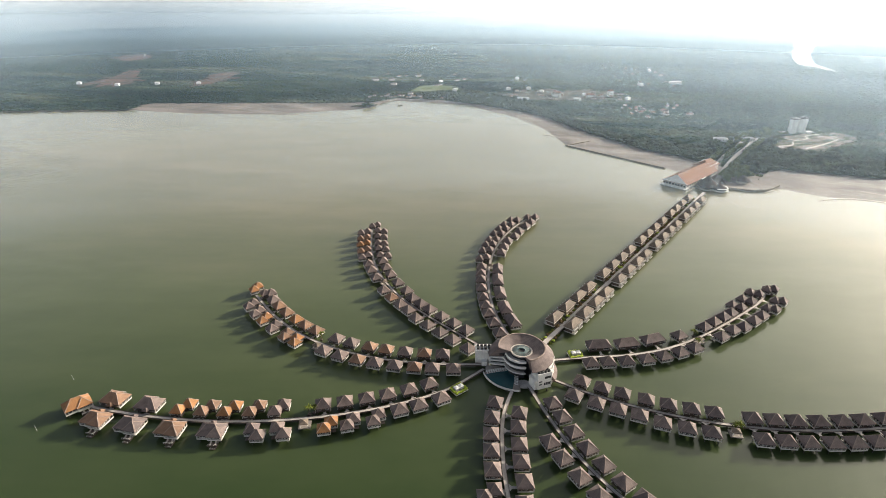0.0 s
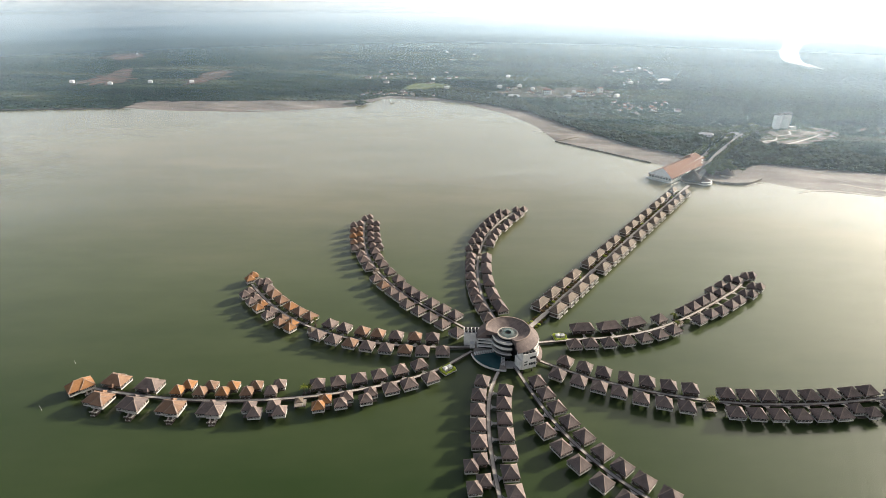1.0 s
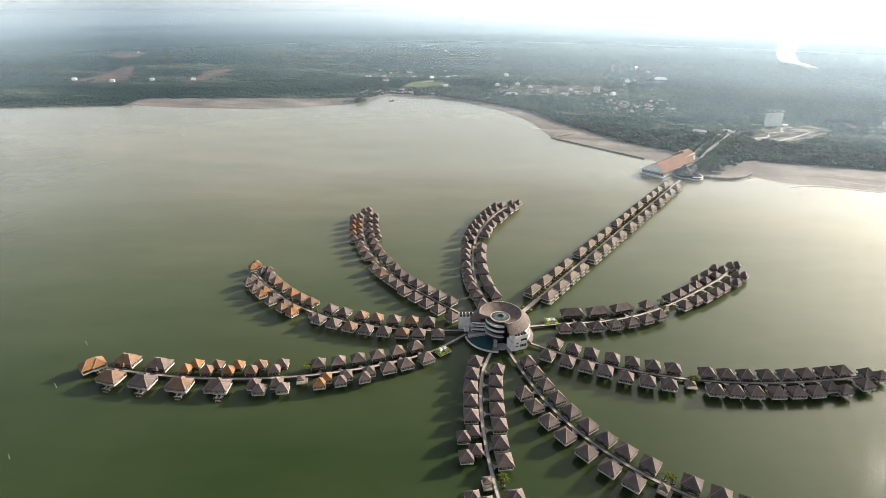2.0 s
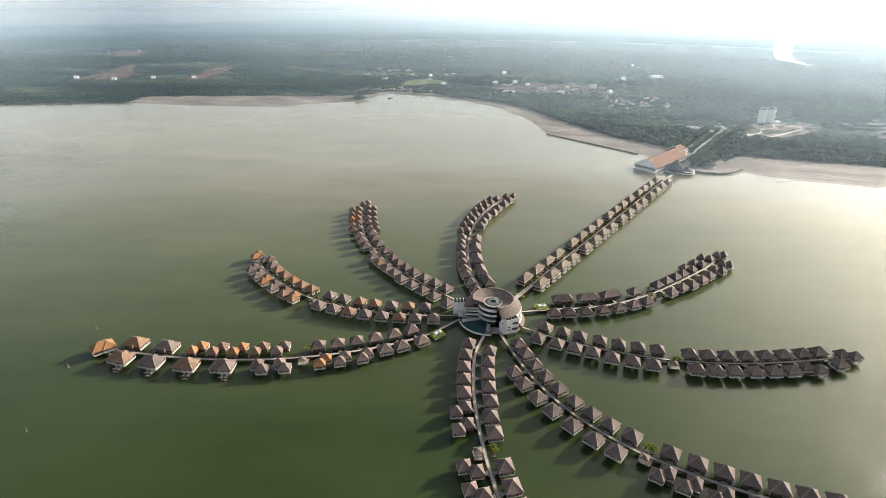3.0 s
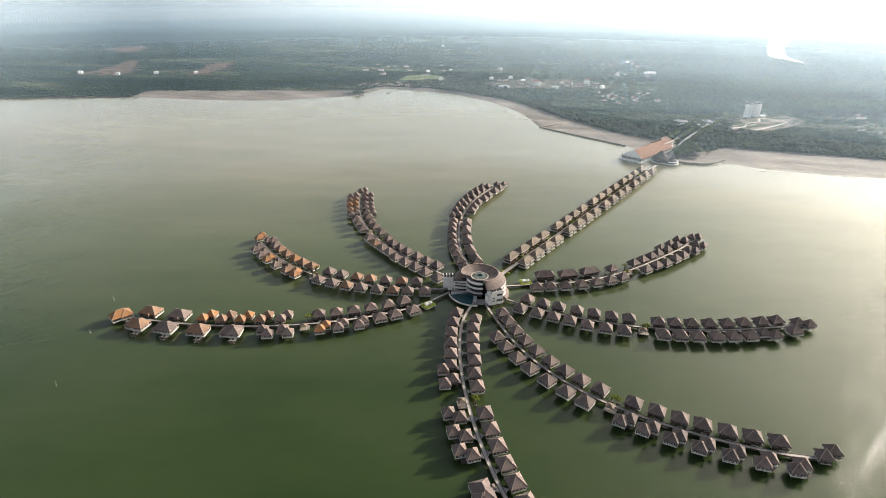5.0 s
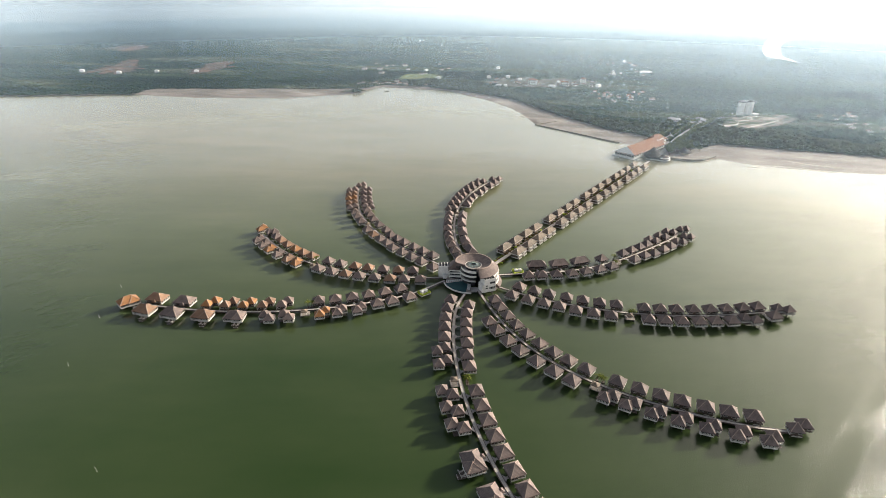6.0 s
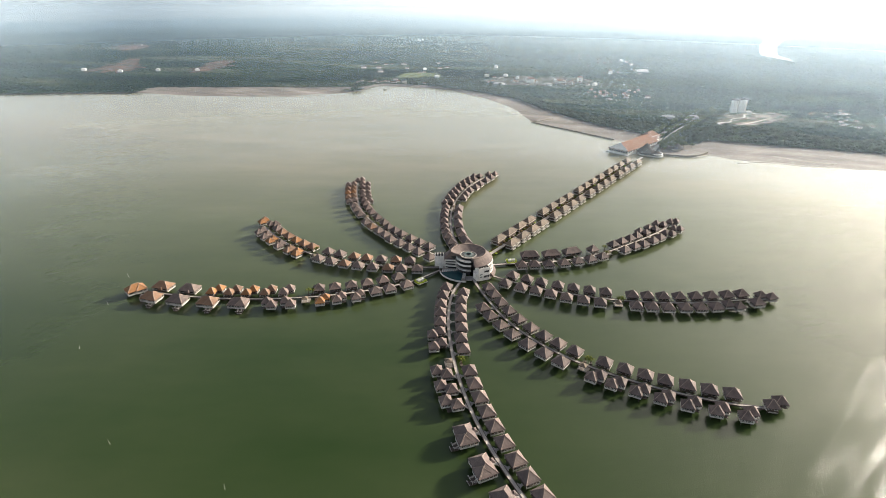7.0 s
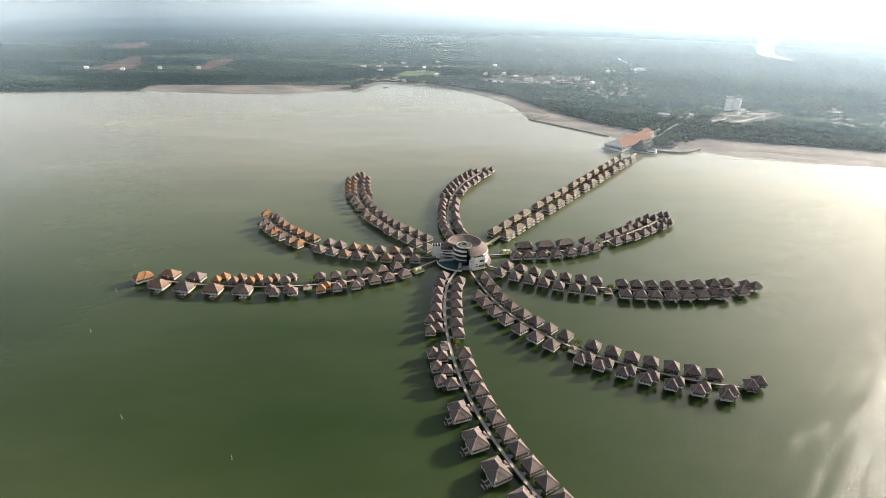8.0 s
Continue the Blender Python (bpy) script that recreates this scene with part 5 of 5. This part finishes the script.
def settle(x, y, k, turn, size=1.0):
    size *= 0.6 if y > 1500 else 1.0
    SPOTS.append((x, y))
    m = pose(x, y, 2.9 + TIDE, 0, 0, turn) @ Matrix.Diagonal((size, size, size, 1))
    if used[k]:
        copy_thing(HOUSES[k], m)
    else:
        HOUSES[k].matrix_basis, used[k] = m, True


for x, y in ((-726, 1112), (-639, 1092), (-571, 1114), (-490, 1119), (-1152, 1781), (-865, 1856), (-566, 1915), (-357, 2446), (-384, 2753), (-247, 2854), (-477, 1965), (-101, 2033), (-36, 1968), (-22, 1991), (39, 1788), (-883, 1687), (162, 1215), (403, 1125), (331, 1603), (24, 1048), (127, 1065), (167, 1073)):
    settle(x, y, 1, rng.uniform(-20, 20))
for n, x0, x1, y0, y1 in ((34, 110, 330, 960, 1055), (16, 270, 390, 830, 905), (20, 40, 330, 1550, 1730), (8, -110, -30, 975, 1010), (10, -150, 60, 1090, 1300), (14, 380, 520, 1250, 1500), (12, -500, 500, 1800, 2600)):
    for i in range(n):
        settle(rng.uniform(x0, x1), rng.uniform(y0, y1), rng.choice((0, 0, 2, 2, 0, 2, 1)), rng.uniform(0, 180), rng.uniform(0.7, 1.05))
for n, x0, x1, y0, y1 in ((30, 565, 700, 600, 730), (16, 285, 345, 795, 905), (9, 380, 500, 1120, 1200)):
    for i in range(n):
        settle(rng.uniform(x0, x1), rng.uniform(y0, y1), rng.choice((0, 2, 2, 0)), rng.uniform(0, 180), rng.uniform(0.4, 0.7))
for x, y in ((-142, 1187), (-108, 1188), (-98, 1123), (-54, 1253)):
    settle(x, y, 2, rng.uniform(-15, 15), 1.3)
for x, y in ((-128, 974), (-122, 992), (-108, 981), (-101, 987), (-91, 975), (-84, 981), (-63, 976), (-37, 965), (-1, 966)):
    settle(x, y, rng.choice((0, 2, 2)), rng.uniform(-30, 30), rng.uniform(0.5, 0.75))


def apartment(x, y, w, d, storeys, turn):
    """A plain white block with window rows on each storey."""
    root = new("apartment_block")
    h = storeys * 3.0
    one("wall", lambda bm: box(bm, 0, 0, h / 2, w, d, h), WHITE, root)
    one("roof", lambda bm: hip(bm, 0, 0, w + 1.0, d + 1.0, h, h + 1.8, w * 0.6), BALCONY if storeys == 1 else RED_TILE, root, "low hipped roof")
    first = None
    for k in range(storeys):
        for i in range(int(w / 3.2)):
            m = pose(-w / 2 + 1.6 + i * 3.2, -d / 2 - 0.02, k * 3.0 + 1.7)
            if first is None:
                first = one("window", lambda bm: box(bm, 0, 0, 0, 1.7, 0.12, 1.3), PANE, root, "dark window")
                first.matrix_basis = m
            else:
                same(first, m, root)
    root.matrix_basis = pose(x, y, 2.9 + TIDE, 0, 0, turn)
    SPOTS.append((x, y))
    return tagged(root, "white apartment block with rows of dark windows", "building", "blocks of the coastal town")


for x, y, w, d, storeys, turn in ((204, 983, 15, 8, 3, -14), (235, 955, 12, 7, 1, -10), (264, 979, 14, 8, 2, -14), (306, 1005, 9, 7, 3, 20), (140, 958, 22, 7, 1, -8), (488, 1167, 24, 8, 1, 5), (348, 665, 16, 7, 1, -20), (384, 666, 12, 6, 1, -5)):
    apartment(x, y, w, d, storeys, turn)


def boat(x, y, turn, size=1.0):
    """A small wooden fishing boat at anchor."""
    root = new("fishing_boat")

    def hull(bm):
        rings = []
        for t in np.linspace(0, 1, 9):
            half = 1.15 * math.sin(math.pi * min(1.0, 0.18 + t * 0.8)) ** 0.7
            lift = 0.5 * (2 * t - 1) ** 2
            rings.append([bm.verts.new((-4.5 + 9 * t, u * half, z + lift)) for u, z in ((-1, 0.9), (-0.7, 0.1), (0, -0.3), (0.7, 0.1), (1, 0.9), (0.85, 0.8), (0, 0.4), (-0.85, 0.8))])
        for a, b in zip(rings, rings[1:]):
            for i in range(8):
                bm.faces.new((a[i], a[(i + 1) % 8], b[(i + 1) % 8], b[i]))
        bm.faces.new(rings[0])
        bm.faces.new(rings[-1])
    one("hull", hull, DARK_WOOD, root)
    one("cabin", lambda bm: (box(bm, -1.6, 0, 1.3, 2.4, 1.5, 1.4), box(bm, -1.6, 0, 2.05, 2.8, 1.8, 0.12)), RENDERED, root, "pale cabin with a flat roof")
    root.matrix_basis = pose(x, y, TIDE - 0.05, 0, 0, turn) @ Matrix.Diagonal((size, size, size, 1))
    return tagged(root, "small dark wooden fishing boat on the water", "boat", "boats in the inlet")


for x, y, turn in ((-70, 910, 20), (-104, 958, 80), (-95, 962, 70), (-80, 962, 100), (-52, 958, 15)):
    boat(x, y, turn)


def marker_pole(x, y, lean, turn):
    """A leaning net stake with a pale float tied to it."""
    root = new("marker_pole")
    one("stake", lambda bm: tube(bm, (0, 0, -2.5), (lean, 0, 2.4), 0.06, 0.04, 6), BALCONY, root)
    one("float", lambda bm: bmesh.ops.create_icosphere(bm, subdivisions=1, radius=0.17, matrix=pose(lean * 0.6, 0.15, 0.3)), BALCONY, root)
    root.matrix_basis = pose(x, y, TIDE, 0, 0, turn)
    return tagged(root, "pale leaning stake standing in the sea", "pole", "net stakes in the sea")


for x, y, lean, turn in ((-172, 202, 0.9, 200), (-167, 169, 0.8, 170), (-159, 127, 0.5, 40), (-110, 65, 0.9, 190), (-58, 43, 0.6, 120)):
    marker_pole(x, y, lean, turn)
tagged(one("beach_hut", lambda bm: cone_roof(bm, 7.5, 4.2, 9.5, 12), THATCH), "thatched hut on the headland", "hut").matrix_basis = pose(293, 501, TIDE)
one("wall", lambda bm: sector(bm, 0, 0, 3, 5.4, 1.2, 4.3, 0, 360, None, 16), RENDERED, bpy.data.objects["beach_hut"])


# ---- woods ----
def inside(px, py, poly):
    hit = np.zeros(px.shape, bool)
    n = len(poly)
    for i in range(n):
        (x0, y0), (x1, y1) = poly[i], poly[(i + 1) % n]
        hit ^= ((y0 > py) != (y1 > py)) & (px < (x1 - x0) * (py - y0) / ((y1 - y0) or 1e-9) + x0)
    return hit


def clump(lumps, seed, flat=0.8):
    """A ragged crown of overlapping lumps, about one unit across, standing on z = 0."""
    r = np.random.RandomState(seed)
    bm = bmesh.new()
    for i in range(lumps):
        a, d = r.uniform(0, 6.28), (0.0 if i == 0 else r.uniform(0.2, 0.42))
        s = r.uniform(0.2, 0.36) * (3 / (lumps + 1)) ** 0.35 if i else 0.4
        bmesh.ops.create_icosphere(bm, subdivisions=1, radius=s, matrix=pose(math.cos(a) * d, math.sin(a) * d, 0.45 + r.uniform(-0.12, 0.28), r.uniform(0, 90), r.uniform(0, 90)))
    v = np.array([p.co[:] for p in bm.verts])
    v += r.uniform(-0.085, 0.085, v.shape)
    v[:, 2] *= flat
    f = np.array([[q.index for q in t.verts] for t in bm.faces])
    bm.free()
    return v, f


def scatter_mesh(name, places, sizes, heights, templates, mat, seed):
    """All copies of the templates joined into one mesh."""
    r = np.random.RandomState(seed)
    pick = r.randint(0, len(templates), len(places))
    vs, fs, base = [], [], 0
    for k, (v, f) in enumerate(templates):
        sel = np.where(pick == k)[0]
        if not len(sel):
            continue
        a = r.uniform(0, 6.28, len(sel))
        c, s = np.cos(a)[:, None], np.sin(a)[:, None]
        q = np.empty((len(sel), len(v), 3))
        q[:, :, 0] = (v[:, 0] * c - v[:, 1] * s) * sizes[sel][:, None] + places[sel, 0][:, None]
        q[:, :, 1] = (v[:, 0] * s + v[:, 1] * c) * sizes[sel][:, None] + places[sel, 1][:, None]
        q[:, :, 2] = v[:, 2] * heights[sel][:, None] + places[sel, 2][:, None]
        vs.append(q.reshape(-1, 3))
        fs.append((f[None] + (np.arange(len(sel)) * len(v))[:, None, None]).reshape(-1, 3) + base)
        base += len(sel) * len(v)
    v, f = np.concatenate(vs).astype(np.float32), np.concatenate(fs).astype(np.int32)
    me = bpy.data.meshes.new(name)
    me.vertices.add(len(v))
    me.vertices.foreach_set("co", v.ravel())
    me.loops.add(f.size)
    me.loops.foreach_set("vertex_index", f.ravel())
    me.polygons.add(len(f))
    me.polygons.foreach_set("loop_start", np.arange(0, f.size, 3, dtype=np.int32))
    me.update(calc_edges=True)
    me.materials.append(mat)
    me.polygons.foreach_set("use_smooth", np.ones(len(f), bool))
    return new(name, me)


ROAD_LINE, _ = spline(ROAD, 12)
TWIN_LINE, _ = spline(ROAD_TWIN, 12)
RIVER_LINE, _ = spline(RIVER_BED, 12)


def wild(x, y):
    """Where woods grow: inland of the tree line, off roads, clearings, river."""
    ok = (y > np.where(x < -490, coast(x) - 2, woods(x) + 2)) & (y < far_edge(x) - 20)
    ok |= inside(x, y, [(-152, 893), (-128, 886), (-108, 900), (-112, 908), (-140, 902)])
    for hx, hy in SPOTS:
        ok &= (np.abs(x - hx) > 8) | (y > hy + 8) | (y < hy - 22)
    for key, poly in CLEARED.items():
        ok &= ~(inside(x, y, poly) & ((np.random.rand(len(x)) < 0.6) if key in ("town", "town_far", "village", "village_east") else ragged_gap(x, y)))
    ok &= np.min(np.hypot(x[:, None] - ROAD_LINE[None, :, 0], y[:, None] - ROAD_LINE[None, :, 1]), axis=1) > 8
    ok &= np.min(np.hypot(x[:, None] - TWIN_LINE[None, :, 0], y[:, None] - TWIN_LINE[None, :, 1]), axis=1) > 6
    ok &= np.min(np.hypot(x[:, None] - RIVER_LINE[None, :, 0], y[:, None] - RIVER_LINE[None, :, 1]), axis=1) > 34 * np.clip((y - 1350) / 500, 0.3, 1.2)
    fx, fy2 = x - 222.8, y - 491.0
    c, s = math.cos(radians(43)), math.sin(radians(43))
    u, v = fx * c + fy2 * s, -fx * s + fy2 * c
    ok &= ~((u > -5) & (u < 92) & (abs(v) < 17))
    ok &= ~((x > 450) & (x < 500) & (y > 690) & (y < 735))
    return ok


def ragged_gap(x, y):
    """Bare ground inside a clearing; bushes have come back in patches."""
    return np.array([noise.noise((a * 0.05, b * 0.05, 7.0)) for a, b in zip(x, y)]) < 0.0


def grow(n, y0, y1, reach, seed):
    r = np.random.RandomState(seed)
    np.random.seed(seed)
    x, y = r.uniform(-reach, reach, n), r.uniform(y0, y1, n)
    keep = np.abs(x - 10) < 0.9 * (y + 110) + 60
    x, y = x[keep], y[keep]
    keep = wild(x, y)
    return x[keep], y[keep], r


near = [clump(1, k) for k in range(7)]
far = [clump(1, 20 + k, 0.7) for k in range(4)]
x, y, r = grow(165000, 440, 1500, 1400, 1)
opening = np.array([noise.noise((a * 0.004, b * 0.010, 3.0)) for a, b in zip(x, y)])
keep = (opening < 0.3) | (y < woods(x) + 170) | (r.uniform(0, 1, len(x)) < 0.4)
keep &= r.uniform(0, 1, len(x)) < np.interp(y, [1000, 1500], [0.9, 0.1])
x, y = x[keep], y[keep]
soft = np.array([noise.noise((a * 0.012, b * 0.012, 0)) for a, b in zip(x, y)])
size = r.uniform(5.5, 11.5, len(x)) * (1 + 0.4 * soft)
woods_near = scatter_mesh("coastal_woods", np.c_[x, y, np.full(len(x), 1.2 + TIDE)], size, size * r.uniform(0.14, 0.28, len(x)) + 0.6, near, LEAF, 2)
tagged(woods_near, "dense dark green coastal woods and mangrove", "woods", kind="stuff")
x, y, r = grow(72000, 1150, 4300, 4200, 3)
opening = np.array([noise.noise((a * 0.002, b * 0.005, 3.0)) for a, b in zip(x, y)])
keep = (opening < 0.3) | (r.uniform(0, 1, len(x)) < 0.4)
x, y = x[keep], y[keep]
soft = np.array([noise.noise((a * 0.006, b * 0.006, 0)) for a, b in zip(x, y)])
size = r.uniform(13, 28, len(x)) * (1 + 0.35 * soft)
woods_far = scatter_mesh("distant_woods", np.c_[x, y, np.full(len(x), 1.5 + TIDE)], size, np.clip(size * r.uniform(0.05, 0.12, len(x)), 1.5, 3.4), far, LEAF, 4)
tagged(woods_far, "hazy distant plantation woods", "woods", kind="stuff")


# the tall belt of dark trees right behind the beach
x, y, r = grow(150000, 470, 1130, 900, 11)
deep = y - woods(x)
belt = (x > -130) & (deep < 95 + 40 * np.sin(x * 0.021)) & (r.uniform(0, 1, len(x)) < 0.75)
x, y = x[belt], y[belt]
size = r.uniform(3.4, 6.4, len(x)) * (1 + 0.7 * r.uniform(0, 1, len(x)) ** 3)
woods_belt = scatter_mesh("shore_trees", np.c_[x, y, np.full(len(x), 1.4 + TIDE)], size, size * r.uniform(0.7, 1.1, len(x)), [clump(6, 40 + k) for k in range(8)], SHORE_LEAF, 12)
tagged(woods_belt, "belt of tall dark trees behind the beach", "woods", kind="stuff")


# ---- trees that stand singly along the road and the headland ----
def broad_tree(height, spread, seed):
    r = random.Random(seed)
    root = new("tree")

    def wood(bm):
        tube(bm, (0, 0, -0.5), (0.1, 0.05, height * 0.55), 0.28, 0.17, 7)
        for i in range(5):
            a = i * 1.26 + r.uniform(-0.3, 0.3)
            tube(bm, (0.1, 0.05, height * (0.36 + 0.04 * i)), (math.cos(a) * spread * 0.32, math.sin(a) * spread * 0.32, height * r.uniform(0.66, 0.8)), 0.12, 0.05, 5)
    one("trunk", wood, BARK, root, "brown trunk and limbs")

    def leaves(bm):
        for i in range(34):
            a, d = r.uniform(0, 6.28), spread * 0.5 * math.sqrt(r.random())
            s = spread * r.uniform(0.09, 0.19)
            z = height * (0.58 + 0.36 * r.random() * (1 - (d / spread) ** 2 * 2))
            bmesh.ops.create_icosphere(bm, subdivisions=1, radius=s, matrix=pose(math.cos(a) * d, math.sin(a) * d, z, r.uniform(0, 90), r.uniform(0, 90)) @ Matrix.Diagonal((1, 1, 0.7, 1)))
        for v in bm.verts:
            v.co += Vector((r.uniform(-1, 1), r.uniform(-1, 1), r.uniform(-1, 1))) * spread * 0.035
    one("crown", leaves, ROAD_LEAF, root, "loose green crown")
    return tagged(root, "broad dark green tree beside the shore road", "tree", "single trees along the road")


TREES = [broad_tree(7.5, 6.5, 1), broad_tree(6.0, 5.5, 2), broad_tree(8.5, 7.0, 3)]
r = random.Random(8)
spots = []
for i in range(4, len(ROAD_LINE) - 6, 1):
    w = ROAD_LINE[i + 1] - ROAD_LINE[i]
    n = np.array([-w[1], w[0]]) / np.linalg.norm(w)
    for side in (-1, 1):
        if r.random() < 0.62:
            spots.append(ROAD_LINE[i] + n * side * (r.uniform(6.0, 9.0) if side < 0 else r.choice((6.2, r.uniform(16.0, 19.0)))))
spots += [(284 + r.uniform(-10, 14), 512 + r.uniform(-9, 22)) for _ in range(16)] + [(306 + r.uniform(-9, 9), 522 + r.uniform(-12, 20)) for _ in range(14)] + [(270 + r.uniform(-4, 8), 530 + r.uniform(-12, 30)) for _ in range(12)]
spots += [(297 + r.uniform(-10, 8), 515 + r.uniform(-6, 8)) for _ in range(14)]
def clear_of_hall(x, y):
    c, s = math.cos(radians(43)), math.sin(radians(43))
    return not (-8 < (x - 222.8) * c + (y - 491) * s < 96 and abs(-(x - 222.8) * s + (y - 491) * c) < 18)


spots = [p for p in spots if clear_of_hall(*p)]
for i, (x, y) in enumerate(spots):
    m = pose(x, y, 1.6 + TIDE, 0, 0, r.uniform(0, 360))
    if i < 3:
        TREES[i].matrix_basis = m
    else:
        copy_thing(TREES[i % 3], m)
